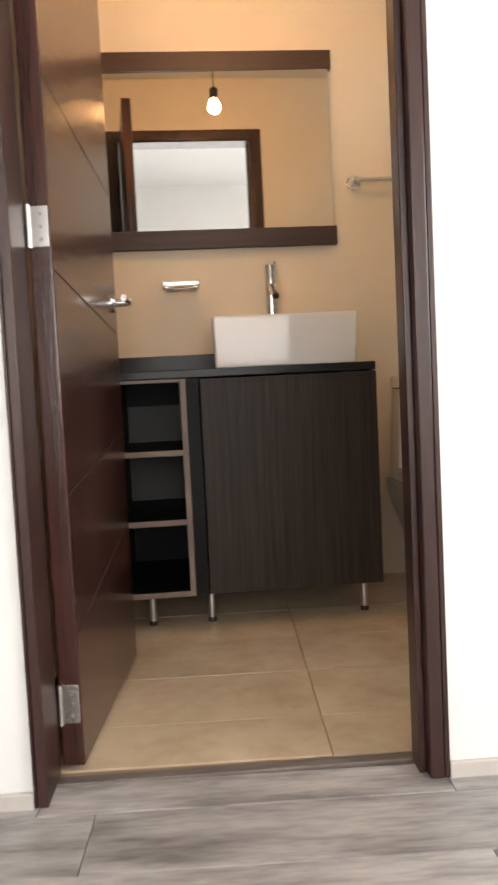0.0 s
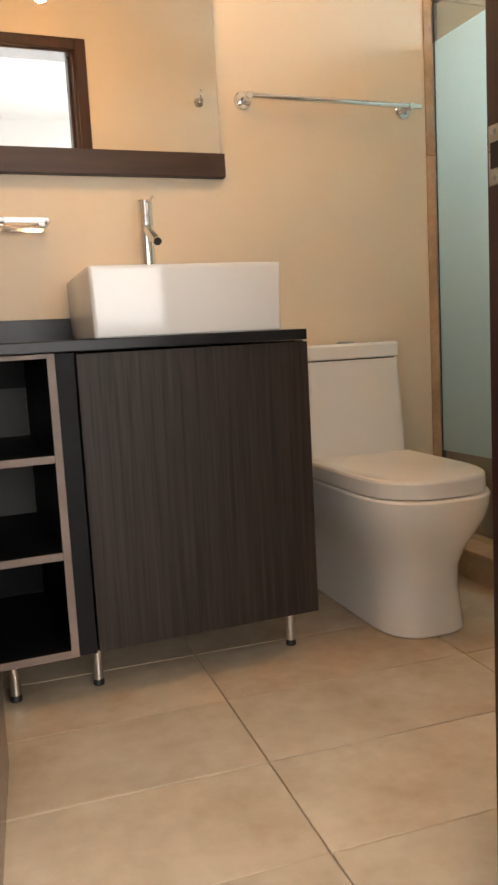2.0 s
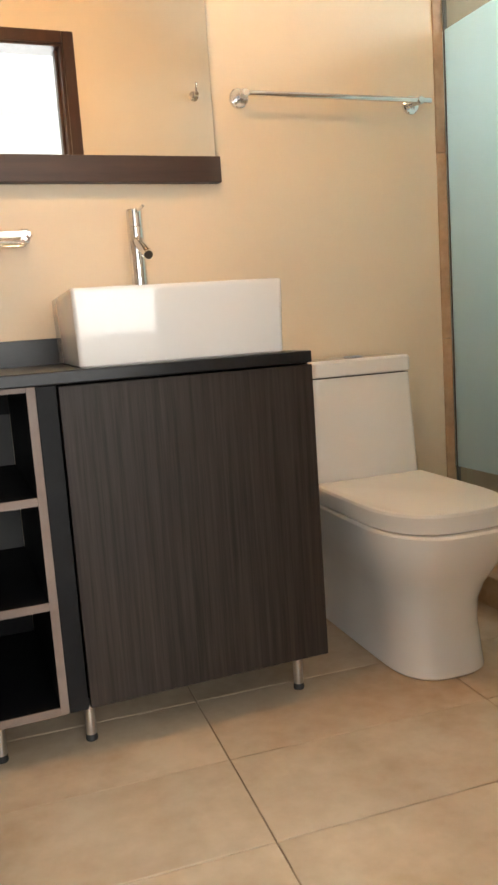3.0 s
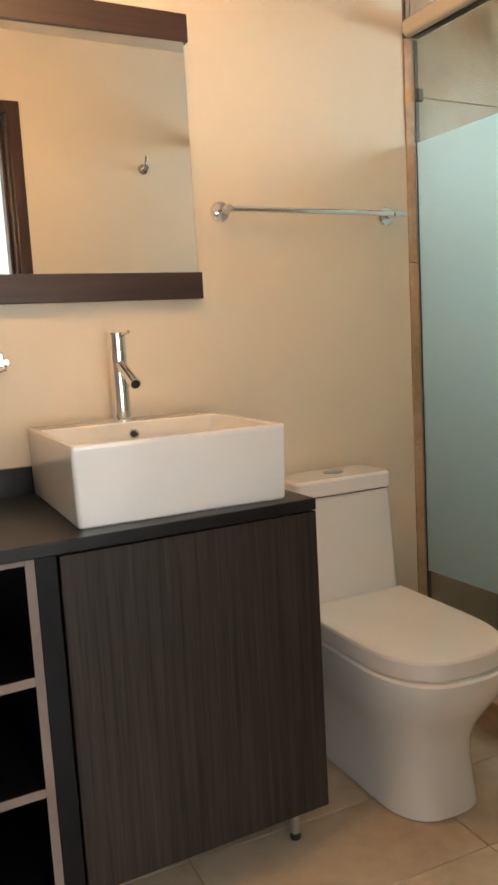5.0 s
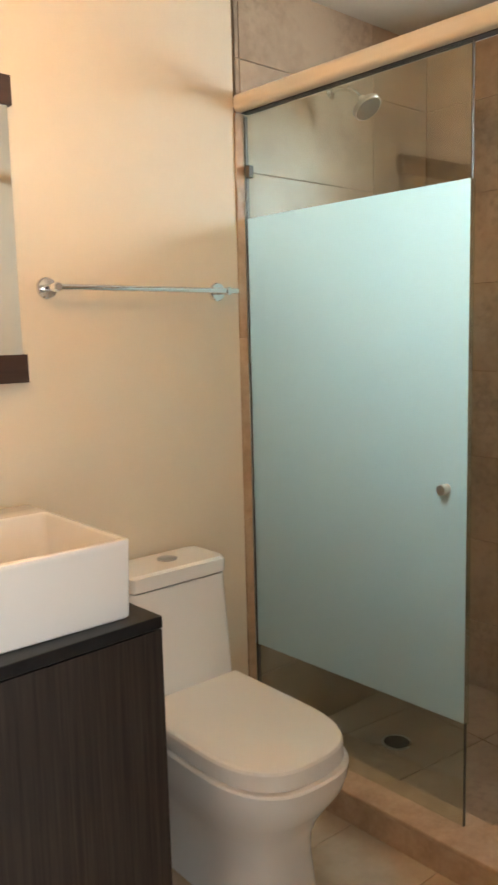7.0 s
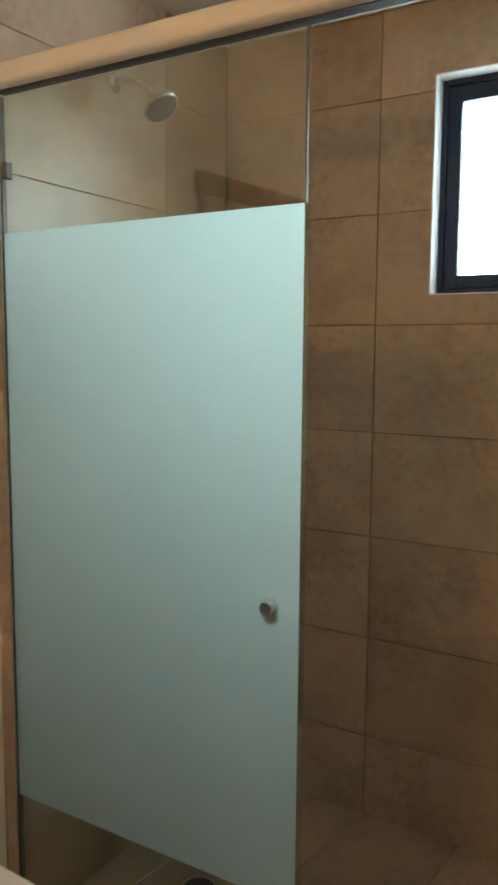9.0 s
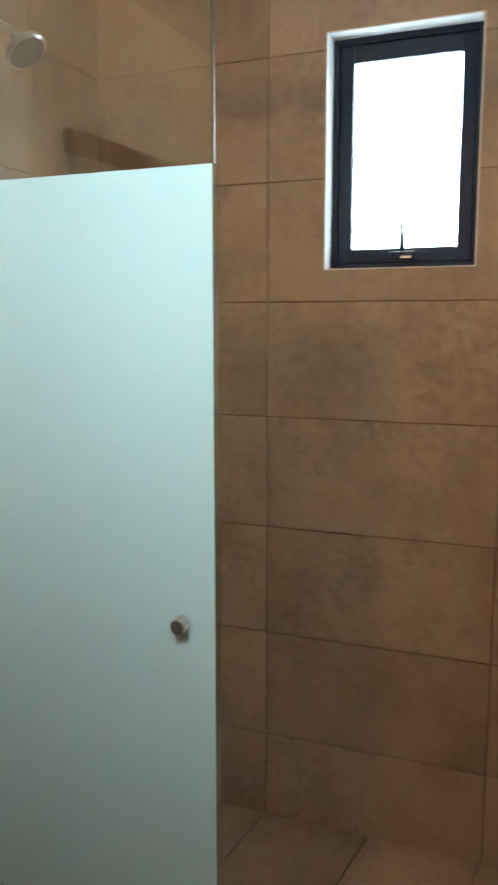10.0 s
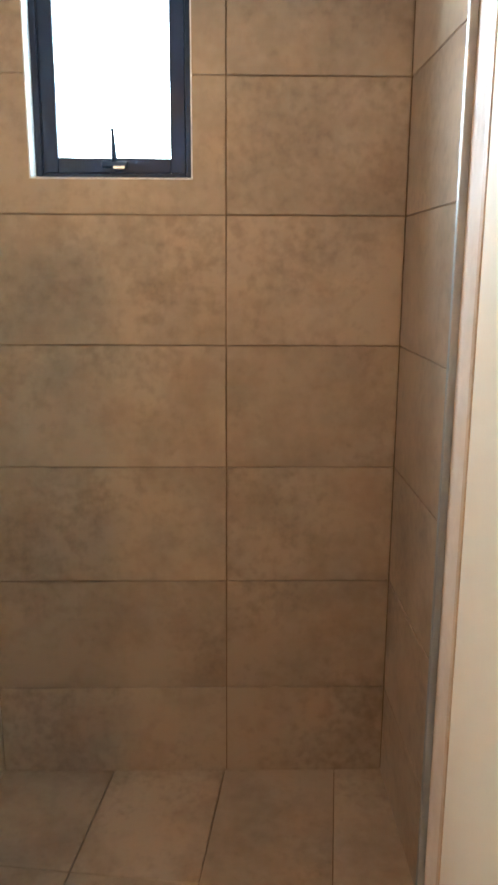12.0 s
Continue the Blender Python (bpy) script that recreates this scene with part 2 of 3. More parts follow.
def rod(a, b, r, bm=None, r2=None, seg=20):
    bm = bm or bmesh.new()
    a, b = Vector(a), Vector(b)
    m = Matrix.Translation((a + b) / 2) @ (b - a).to_track_quat("Z", "Y").to_matrix().to_4x4()
    bmesh.ops.create_cone(bm, cap_ends=True, segments=seg, radius1=r, radius2=r if r2 is None else r2, depth=(b - a).length, matrix=m)
    return bm


def lathe(profile, at, axis=(0, 0, 1), seg=28, bm=None):
    """A turned shape: pairs of radius and height along the axis from at."""
    bm = bm or bmesh.new()
    m = Matrix.Translation(at) @ Vector(axis).to_track_quat("Z", "Y").to_matrix().to_4x4()
    rings = [[bm.verts.new(m @ Vector((r * math.cos(2 * math.pi * i / seg), r * math.sin(2 * math.pi * i / seg), h))) for i in range(seg)] for r, h in profile]
    for p, q in zip(rings, rings[1:]):
        for i in range(seg):
            bm.faces.new((p[i], p[(i + 1) % seg], q[(i + 1) % seg], q[i]))
    bm.faces.new(rings[0][::-1]), bm.faces.new(rings[-1])
    return bm


def tube(points, r, bm=None, seg=12):
    """A round bar along a bent line."""
    bm = bm or bmesh.new()
    pts = [Vector(p) for p in points]
    rings = []
    for i, p in enumerate(pts):
        d = (pts[min(i + 1, len(pts) - 1)] - pts[max(i - 1, 0)]).normalized()
        q = d.to_track_quat("Z", "Y").to_matrix()
        rings.append([bm.verts.new(p + q @ Vector((r * math.cos(2 * math.pi * k / seg), r * math.sin(2 * math.pi * k / seg), 0))) for k in range(seg)])
    for p, q in zip(rings, rings[1:]):
        off = min(range(seg), key=lambda s: (p[0].co - q[s].co).length)
        for k in range(seg):
            bm.faces.new((p[k], p[(k + 1) % seg], q[(k + 1 + off) % seg], q[(k + off) % seg]))
    bm.faces.new(rings[0][::-1]), bm.faces.new(rings[-1])
    return bm


def loft(sections, bm=None):
    bm = bm or bmesh.new()
    rings = [[bm.verts.new(p) for p in s] for s in sections]
    for p, q in zip(rings, rings[1:]):
        for i in range(len(p)):
            bm.faces.new((p[i], p[(i + 1) % len(p)], q[(i + 1) % len(p)], q[i]))
    bm.faces.new(rings[0][::-1]), bm.faces.new(rings[-1])
    return bm


def structure(name, bm, material, label, smooth=False):
    return tagged(link(name, bm, material, smooth=smooth), label, "", "", "structure")


# ---- the plan ----
NORTH, EAST, WEST, CEIL = 3.53, 2.537, -0.40, 2.62
SHOWER_N, SHOWER_S, SHOWER_FLOOR = 3.56, 1.808, -0.02
DOOR = pose(0, 1.975, 0, 0, 0, -2.0)          # the door wall: u along it, v into the bathroom
WALL_T = 0.125
WIN = (2.381, 2.810, 1.752, 2.405)

structure("wall_north", box(WEST - 0.1, 1.447, NORTH, NORTH + 0.15, -0.1, CEIL), PLASTER, "cream painted plaster wall behind the vanity")
structure("wall_west", box(WEST - 0.12, WEST, 2.02, NORTH, -0.1, CEIL), PLASTER, "cream painted plaster side wall")
ceil_bm = box(WEST - 0.2, 2.8, 1.86, 3.8, CEIL, CEIL + 0.1)
structure("ceiling", ceil_bm, CEILING, "plain painted bathroom ceiling")

bm = bmesh.new()
for u0, u1, z0, z1, v0, v1 in ((-0.52, -0.318, -0.1, CEIL, -0.045, 0), (-0.318, 0.50, 2.285, CEIL, -0.045, 0), (0.50, 1.47, -0.1, CEIL, -0.045, 0)):
    box(u0, u1, v0, v1, z0, z1, bm=bm)
bmesh.ops.transform(bm, matrix=DOOR, verts=bm.verts)
structure("wall_south", bm, PLASTER, "cream painted wall round the bathroom door")
bm = bmesh.new()
for u0, u1, z0, z1 in ((-2.0, -0.318, -0.1, 2.75), (-0.318, 0.50, 2.285, 2.75), (0.50, 1.44, -0.1, 2.75)):
    box(u0, u1, -WALL_T, -0.0452, z0, z1, bm=bm)
box(1.44, 2.7, -WALL_T, -0.115, -0.1, 2.75, bm=bm)
bmesh.ops.transform(bm, matrix=DOOR, verts=bm.verts)
structure("wall_bedroom_north", bm, WHITE_WALL, "white plaster bedroom wall round the door")

# bedroom shell behind the camera
structure("wall_bedroom_west", box(-1.9, -1.75, -0.95, 1.95, -0.1, 2.75), WHITE_WALL, "white plaster bedroom wall")
bm = box(-1.9, -1.15, -1.10, -0.95, -0.1, 2.75)
box(1.15, 2.65, -1.10, -0.95, -0.1, 2.75, bm=bm), box(-1.15, 1.15, -1.10, -0.95, -0.1, 0.5, bm=bm), box(-1.15, 1.15, -1.10, -0.95, 1.8, 2.75, bm=bm)
structure("wall_bedroom_south", bm, WHITE_WALL, "white plaster bedroom wall with a window opening")
# unseen wall; its side opening is added for the fill lamp
bm = box(2.5, 2.65, -0.95, -0.5, -0.1, 2.75)
box(2.5, 2.65, 0.9, 1.72, -0.1, 2.75, bm=bm), box(2.5, 2.65, -0.5, 0.9, -0.1, 0.8, bm=bm), box(2.5, 2.65, -0.5, 0.9, 2.1, 2.75, bm=bm)
structure("wall_bedroom_east", bm, WHITE_WALL, "white plaster bedroom wall with an added unseen opening for the side fill lamp")
structure("ceiling_bedroom", box(-1.9, 2.65, -1.1, 1.85, 2.75, 2.85), WHITE_WALL, "white bedroom ceiling")

# shower walls: backing of grout, with the tiles as pieces on it
TILE_T, GAP = 0.008, 0.0032
structure_n = structure("wall_shower_north", box(1.447, EAST + 0.15, SHOWER_N + TILE_T - 0.002, NORTH + 0.2, -0.1, CEIL), GROUT, "brown travertine tiled shower wall")
bm = bmesh.new()
wy0, wy1, wz0, wz1 = WIN
x0, x1 = EAST + TILE_T - 0.002, EAST + 0.17
for y0, y1, z0, z1 in ((1.7, wy0, -0.1, CEIL), (wy1, SHOWER_N + TILE_T - 0.002, -0.1, CEIL), (wy0, wy1, -0.1, wz0), (wy0, wy1, wz1, CEIL)):
    box(x0, x1, y0, y1, z0, z1, bm=bm)
structure_e = structure("wall_shower_east", bm, GROUT, "brown travertine tiled shower wall with a small window")
structure_s = structure("wall_shower_south", box(1.45, EAST + TILE_T - 0.002, SHOWER_S - 0.09, SHOWER_S - TILE_T + 0.002, -0.1, CEIL), GROUT, "brown travertine tiled shower end wall")
shower_floor = structure("floor_shower", box(1.40, EAST + 0.1, 1.7, NORTH + 0.1, -0.12, SHOWER_FLOOR - 0.006), GROUT, "brown travertine tiled shower floor")
floor_bath = structure("floor", box(WEST - 0.1, 1.44, 1.90, NORTH + 0.1, -0.12, -0.006), GROUT_FLOOR, "beige stone tiled bathroom floor")
floor_bed = structure("floor_bedroom", box(-1.9, 2.65, -1.1, 1.80, -0.14, -0.008, bm=box(-0.34, 0.52, 1.8001, 1.965, -0.14, -0.008)), GROUT_FLOOR, "grey wood plank bedroom floor")

# pier where the shower opening meets the door wall
structure("pier", box(1.4905, 1.578, -0.11, 0.0, 0.02, CEIL, 0.003, m=DOOR), PALE_TRIM, "pale travertine jamb at the shower opening")
structure("trim_pier", box(1.47, 1.49, -0.10, 0.002, 0, CEIL, 0.003, m=DOOR), TRAV_TRIM, "orange travertine edging of the shower opening")
for z0, z1 in ((0.1055, 0.86), (0.8615, 1.47), (1.4715, 2.175)):
    structure("trim_north", box(1.447, 1.483, NORTH - 0.006, NORTH + 0.05, z0, z1, 0.003), TRAV_TRIM, "orange travertine edging strip beside the shower glass")
structure("kerb", box(1.405, 1.555, SHOWER_S - 0.02, NORTH, -0.05, 0.088, 0.004), TRAV_TRIM, "orange travertine shower kerb")
structure("kerb_cap", box(1.397, 1.563, SHOWER_S - 0.02, NORTH - 0.001, 0.088, 0.105, 0.004), TRAV_TRIM, "pale travertine cap on the shower kerb")
structure("threshold", box(-0.318, 0.50, -0.055, -0.022, -0.02, 0.006, 0.003, m=DOOR), THRESH, "dark grey-brown wooden threshold strip")

# ---- door frame and leaf ----
door_frame = thing("door_frame", (0.1, 1.95, 0), "dark brown stained wooden frame round the bathroom door", "door frame")
for name, spec in (("jamb", (-0.318, -0.296)), ("jamb", (0.470, 0.50))):
    part(name, box(*spec, -0.138, 0.0, 0, 2.285, 0.004, m=DOOR), FRAME_WOOD, door_frame, smooth=True)
part("casing", box(0.484, 0.535, 0.0005, 0.014, 0, 2.325, 0.004, m=DOOR), FRAME_WOOD, door_frame, smooth=True)
part("casing", box(-0.375, -0.318, 0.0005, 0.014, 0, 2.325, 0.004, m=DOOR), FRAME_WOOD, door_frame, smooth=True)
part("casing_head", box(-0.3175, 0.4835, 0.0005, 0.014, 2.272, 2.325, 0.004, m=DOOR), FRAME_WOOD, door_frame, smooth=True)
strike = part("strike_plate", box(0.4675, 0.4698, -0.035, -0.008, 1.039, 1.115, 0.0008, m=DOOR), STEEL, door_frame, "steel strike plate")
part("strike_hole", box(0.4668, 0.4674, -0.030, -0.013, 1.060, 1.093, m=DOOR), BLACK, strike, "dark latch hole")
for z in (1.048, 1.106):
    part("screw", lathe(((0.0038, 0), (0.0032, 0.001)), DOOR @ Vector((0.4675, -0.0215, z)), DOOR.to_3x3() @ Vector((-1, 0, 0)), 12), ALU, strike)
part("stop", box(0.455, 0.4698, -0.110, -0.050, 0, 2.26, 0.003, m=DOOR), FRAME_WOOD, door_frame, smooth=True)
part("head_jamb", box(-0.296, 0.478, -0.138, -0.0005, 2.262, 2.285, 0.004, m=DOOR), FRAME_WOOD, door_frame, smooth=True)
for u0, u1 in ((-0.325, -0.3185), (0.5005, 0.512)):
    part("casing_edge", box(u0, u1, -0.137, -WALL_T, 0, 2.295, 0.003, m=DOOR), FRAME_WOOD, door_frame, smooth=True)

LEAF = pose(-0.292, 1.997, 0, 0, 0, -6.0)     # x across the thickness, y along the leaf
leaf = thing("door_1", (-0.27, 2.3, 0), "mahogany stained panelled wooden door standing open into the bathroom", "door")
LW, LT = 0.715, 0.047
part("leaf", box(0, LT, 0, LW, 0.012, 2.255, 0.004, m=LEAF), DARK_WOOD, leaf, smooth=True)
for za, zb in ((1.47, 1.385), (1.075, 0.985), (0.60, 0.70), (0.30, 0.43)):
    m = LEAF @ pose(LT, 0, za, math.degrees(math.atan2(zb - za, LW)), 0, 0)
    # thin proud black strip, stands in for the shade of a carved groove
    part("groove", box(-0.0005, 0.0006, 0.01, LW - 0.01, -0.0016, 0.0016, m=m), BLACK, leaf)
for z in (1.162, 0.150):
    hinge = part("hinge", box(0.008, 0.043, -0.0025, 0.0005, z - 0.042, z + 0.042, 0.0012, m=LEAF), STEEL, leaf, "steel butt hinge")
    part("hinge_leaf", box(-0.012, 0.006, -0.006, -0.003, z - 0.042, z + 0.042, 0.0012, m=LEAF), STEEL, hinge)
    part("hinge_knuckle", rod(LEAF @ Vector((0.003, -0.006, z - 0.044)), LEAF @ Vector((0.003, -0.006, z + 0.044)), 0.006), STEEL, hinge, smooth=True)
    for dz in (-0.026, 0.0, 0.026):
        part("screw", lathe(((0.0042, 0), (0.0035, 0.0012)), LEAF @ Vector((0.028, -0.0025, z + dz)), LEAF.to_3x3() @ Vector((0, -1, 0)), 12), ALU, hinge)
hz, hy = 1.072, LW - 0.065
handle = part("door_handle", lathe(((0.027, 0), (0.027, 0.006), (0.022, 0.010), (0.011, 0.012), (0.010, 0.046)), LEAF @ Vector((LT, hy, hz)), LEAF.to_3x3() @ Vector((1, 0, 0))), CHROME, leaf, "chrome lever handle", smooth=True)
part("lever", tube([LEAF @ Vector(p) for p in ((LT + 0.048, hy + 0.012, hz), (LT + 0.052, hy - 0.005, hz), (LT + 0.054, hy - 0.05, hz), (LT + 0.052, hy - 0.105, hz + 0.002))], 0.0095), CHROME, handle, smooth=True)
part("latch_plate", box(0.012, 0.035, LW - 0.0005, LW + 0.002, 1.03, 1.16, m=LEAF), STEEL, leaf, "steel latch plate")

# skirting in the bedroom
for u0, u1 in ((-1.9, -0.325), (0.512, 2.5)):
    structure("baseboard", box(u0, u1, -WALL_T - 0.013, -WALL_T - 0.0003, -0.008, 0.032, 0.003, m=DOOR), SKIRT, "low pale skirting board along the bedroom wall")

# ---- vanity ----
CT, FRONT = 0.88, 2.955
worktop = tagged(link("worktop", box(WEST + 0.002, 0.672, FRONT - 0.008, NORTH - 0.022, CT - 0.028, CT, 0.003), COUNTER, smooth=True), "black matt vanity worktop on two cabinets", "worktop")
splash = tagged(link("backsplash", box(WEST + 0.002, 0.672, NORTH - 0.022, NORTH - 0.001, CT - 0.028, CT + 0.072, 0.002), COUNTER, smooth=True), "low black upstand behind the vanity worktop", "backsplash")


def foot(x, y, parent):
    leg = part("leg", lathe(((0.0125, 0.016), (0.0125, 0.112)), (x, y, 0), seg=18), STEEL, parent, "short steel leg", smooth=True)
    part("foot", lathe(((0.0135, 0.0), (0.0145, 0.005), (0.012, 0.018)), (x, y, 0), seg=18), BLACK_RUBBER, leg, smooth=True)


ZB = 0.112
unit = thing("vanity_cabinet", (0.37, 3.2, 0), "grey-brown wood grain vanity cabinet with one closed door", "cabinet")
bm = box(0.034, 0.052, FRONT + 0.016, NORTH - 0.02, ZB, CT - 0.029)
box(0.650, 0.668, FRONT + 0.020, NORTH - 0.02, ZB, CT - 0.029, bm=bm), box(0.0521, 0.6499, FRONT + 0.022, NORTH - 0.02, ZB, ZB + 0.018, bm=bm), box(0.0521, 0.6499, NORTH - 0.03, NORTH - 0.021, ZB + 0.0181, CT - 0.029, bm=bm)
part("body", bm, CARCASS, unit, "black-brown cabinet carcass")
part("side_strip", box(0.0255, 0.069, FRONT + 0.004, FRONT + 0.0158, ZB, CT - 0.030, 0.001), CARCASS, unit)
part("door", box(0.0735, 0.674, FRONT - 0.002, FRONT + 0.0155, ZB + 0.003, CT - 0.033, 0.0015), LAMINATE, unit, "grey-brown vertical wood grain door")
part("side_panel", box(0.6682, 0.6722, FRONT + 0.020, NORTH - 0.02, ZB, CT - 0.029), LAMINATE, unit)
for x in (0.078, 0.622):
    for y in (3.035, NORTH - 0.08):
        foot(x, y, unit)

rack = thing("shelf_unit", (-0.09, 3.2, 0), "open black-brown shelf unit with taupe edges and two shelves", "shelf unit")
SX0, SX1 = -0.225, 0.0245
for x0, x1 in ((SX0, SX0 + 0.018), (SX1 - 0.018, SX1)):
    part("side", box(x0, x1, FRONT + 0.006, NORTH - 0.02, ZB, CT - 0.029), CARCASS, rack)
    part("edge_band", box(x0 - 0.0005, x1 + 0.0005, FRONT + 0.003, FRONT + 0.0059, ZB, CT - 0.029, 0.0008), EDGE, rack, "taupe edge band")
for z in (ZB, 0.358, 0.594):
    part("shelf", box(SX0 + 0.0182, SX1 - 0.0182, FRONT + 0.008, NORTH - 0.03, z, z + 0.018), CARCASS, rack)
    part("edge_band", box(SX0 + 0.0188, SX1 - 0.0188, FRONT + 0.003, FRONT + 0.0079, z - 0.0004, z + 0.0184, 0.0008), EDGE, rack, "taupe edge band")
part("top_edge", box(SX0 + 0.0188, SX1 - 0.0188, FRONT + 0.004, FRONT + 0.012, CT - 0.040, CT - 0.0295), EDGE, rack, "taupe edge band")
part("back", box(SX0 + 0.02, SX1 - 0.02, NORTH - 0.0298, NORTH - 0.022, ZB, CT - 0.029), BACK, rack, "grey back board")
part("top_rail", box(SX0 + 0.02, SX1 - 0.02, NORTH - 0.046, NORTH - 0.0305, CT - 0.125, CT - 0.0295), CARCASS, rack, "black-brown rail under the worktop")
# dark board laid over the grey back, turns only the lowest compartment black
part("lower_back", box(SX0 + 0.02, SX1 - 0.02, NORTH - 0.040, NORTH - 0.0305, ZB + 0.0182, 0.3578), CARCASS, rack, "black-brown board over the grey back in the lowest compartment")
for x in (-0.128,):
    for y in (3.035, NORTH - 0.08):
        foot(x, y, rack)
foot(0.008, NORTH - 0.08, rack)

# vessel basin: rounded box with a hollow and a tap ledge
BM = pose(0.386, 3.245, CT, 0, 0, -2.6)
HB, W2, D2 = 0.176, 0.248, 0.252


def rounded(hx0, hx1, hy0, hy1, z, r, n=5):
    pts = []
    for cx, cy, a0 in ((hx1 - r, hy1 - r, 0), (hx0 + r, hy1 - r, 90), (hx0 + r, hy0 + r, 180), (hx1 - r, hy0 + r, 270)):
        for i in range(n + 1):
            a = radians(a0 + 90 * i / n)
            pts.append(Vector((cx + r * math.cos(a), cy + r * math.sin(a), z)))
    return pts


secs = []
for z, ins, r in ((0.0, 0.009, 0.012), (0.004, 0.005, 0.012), (0.010, 0.0045, 0.012), (HB - 0.012, 0.0003, 0.010), (HB - 0.006, 0.0, 0.010), (HB - 0.001, 0.0015, 0.010), (HB, 0.004, 0.009)):
    secs.append(rounded(-W2 + ins, W2 - ins, -D2 + ins, D2 - ins, z, r))
for z, ins, r, ledge in ((HB, 0.012, 0.012, 0.118), (HB - 0.004, 0.015, 0.014, 0.122), (HB - 0.10, 0.030, 0.03, 0.145), (HB - 0.125, 0.055, 0.045, 0.17), (HB - 0.13, 0.12, 0.05, 0.22)):
    secs.append(rounded(-W2 + ins, W2 - ins, -D2 + ins, D2 - ledge, z, r))
bm = loft(secs)
bmesh.ops.transform(bm, matrix=BM, verts=bm.verts)
basin = thing("basin", (0.386, 3.245, CT), "white ceramic rectangular vessel basin on the black worktop", "basin")
part("bowl", bm, CERAMIC, basin, smooth=True)
o = BM @ Vector((0.0, D2 - 0.1255, HB - 0.032))
back_dir = BM.to_3x3() @ Vector((0, -1, 0.18))
ring = part("overflow_ring", lathe(((0.014, -0.004), (0.014, 0.004), (0.0115, 0.0055), (0.0085, 0.004), (0.0085, 0.001)), o, back_dir, 24), CHROME, basin, "chrome overflow ring", smooth=True)
part("overflow_hole", lathe(((0.0084, -0.004), (0.0084, 0.0042)), o, back_dir, 20), BLACK, ring)
part("drain", lathe(((0.028, 0), (0.028, 0.003), (0.022, 0.006)), BM @ Vector((0, -0.03, HB - 0.131))), CHROME, basin, smooth=True)

tap = thing("tap", (0.386, 3.435, CT + HB), "tall chrome single lever basin tap", "tap")
TX, TY, TZ = 0.388, 3.432, CT + HB
part("column", lathe(((0.026, 0), (0.026, 0.004), (0.0222, 0.008), (0.0222, 0.182)), (TX, TY, TZ)), CHROME, tap, smooth=True)
part("cap", lathe(((0.0222, 0.184), (0.0222, 0.228), (0.0205, 0.2305)), (TX, TY, TZ)), CHROME, tap, smooth=True)
part("lever", tube(((TX, TY - 0.012, TZ + 0.222), (TX + 0.004, TY - 0.035, TZ + 0.224), (TX + 0.010, TY - 0.062, TZ + 0.231)), 0.0042), CHROME, tap, smooth=True)
spout = part("spout", rod((TX, TY - 0.005, TZ + 0.150), (TX + 0.004, TY - 0.105, TZ + 0.098), 0.0145), CHROME, tap, smooth=True)
part("aerator", rod((TX + 0.004, TY - 0.1045, TZ + 0.0983), (TX + 0.0041, TY - 0.107, TZ + 0.097), 0.0115), BLACK, spout)

# ---- mirror ----
mirror = thing("wall_mirror", (0.2, NORTH, 1.75), "rectangular wall mirror between two dark wenge boards", "mirror")
MX0 = -0.30
part("mirror_glass", box(MX0 + 0.01, 0.664, -0.004, 0.004, 1.44, 2.07, 0.0015, seg=1, m=pose(0, NORTH - 0.0215, 0) @ pose(0.18, 0, 0, 0, 0, -0.6) @ pose(-0.18, 0, 0)), MIRROR, mirror, "silvered mirror glass")
part("mirror_back", box(MX0 + 0.02, 0.655, NORTH - 0.0135, NORTH, 1.44, 2.07), BACK, mirror)
for z0, z1 in ((1.373, 1.446), (2.061, 2.134)):
    part("board", box(MX0, 0.676, NORTH - 0.034, NORTH - 0.0225 + 0.0223, z0, z1, 0.002), MIRROR_WOOD, mirror, "dark wenge board", smooth=True)

# ---- towel bar, soap rack, hook ----
bar = thing("towel_rail", (1.06, NORTH, 1.62), "chrome towel rail fixed to the cream wall", "towel rail")
for x in (0.757, 1.352):
    fl = part("flange", lathe(((0.029, 0), (0.029, 0.010), (0.026, 0.013), (0.011, 0.014), (0.010, 0.046), (0.0125, 0.049), (0.0125, 0.066), (0.010, 0.069)), (x, NORTH, 1.618), (0, -1, 0)), CHROME, bar, smooth=True)
part("rail", rod((0.757, NORTH - 0.058, 1.619), (1.392, NORTH - 0.058, 1.619), 0.0085), CHROME, bar, smooth=True)

soap = thing("soap_rack", (0.035, NORTH, 1.23), "chrome wire soap rack fixed to the cream wall", "soap dish")
SZ = 1.222
part("rim", tube(((-0.034, NORTH - 0.012, SZ), (-0.034, NORTH - 0.106, SZ), (-0.028, NORTH - 0.112, SZ), (0.098, NORTH - 0.112, SZ), (0.104, NORTH - 0.106, SZ), (0.104, NORTH - 0.012, SZ), (-0.034, NORTH - 0.0115, SZ)), 0.0042), CHROME, soap, smooth=True)
part("tray_rim", tube(((-0.026, NORTH - 0.018, SZ - 0.014), (-0.026, NORTH - 0.100, SZ - 0.014), (-0.018, NORTH - 0.106, SZ - 0.014), (0.088, NORTH - 0.106, SZ - 0.014), (0.096, NORTH - 0.100, SZ - 0.014), (0.096, NORTH - 0.018, SZ - 0.014), (-0.026, NORTH - 0.0175, SZ - 0.014)), 0.0032), CHROME, soap, smooth=True)
for i in range(5):
    y = NORTH - 0.026 - 0.0165 * i
    part("wire", tube(((-0.034, y, SZ), (-0.026, y, SZ - 0.014), (0.096, y, SZ - 0.014), (0.104, y, SZ)), 0.0026, seg=8), CHROME, soap, smooth=True)
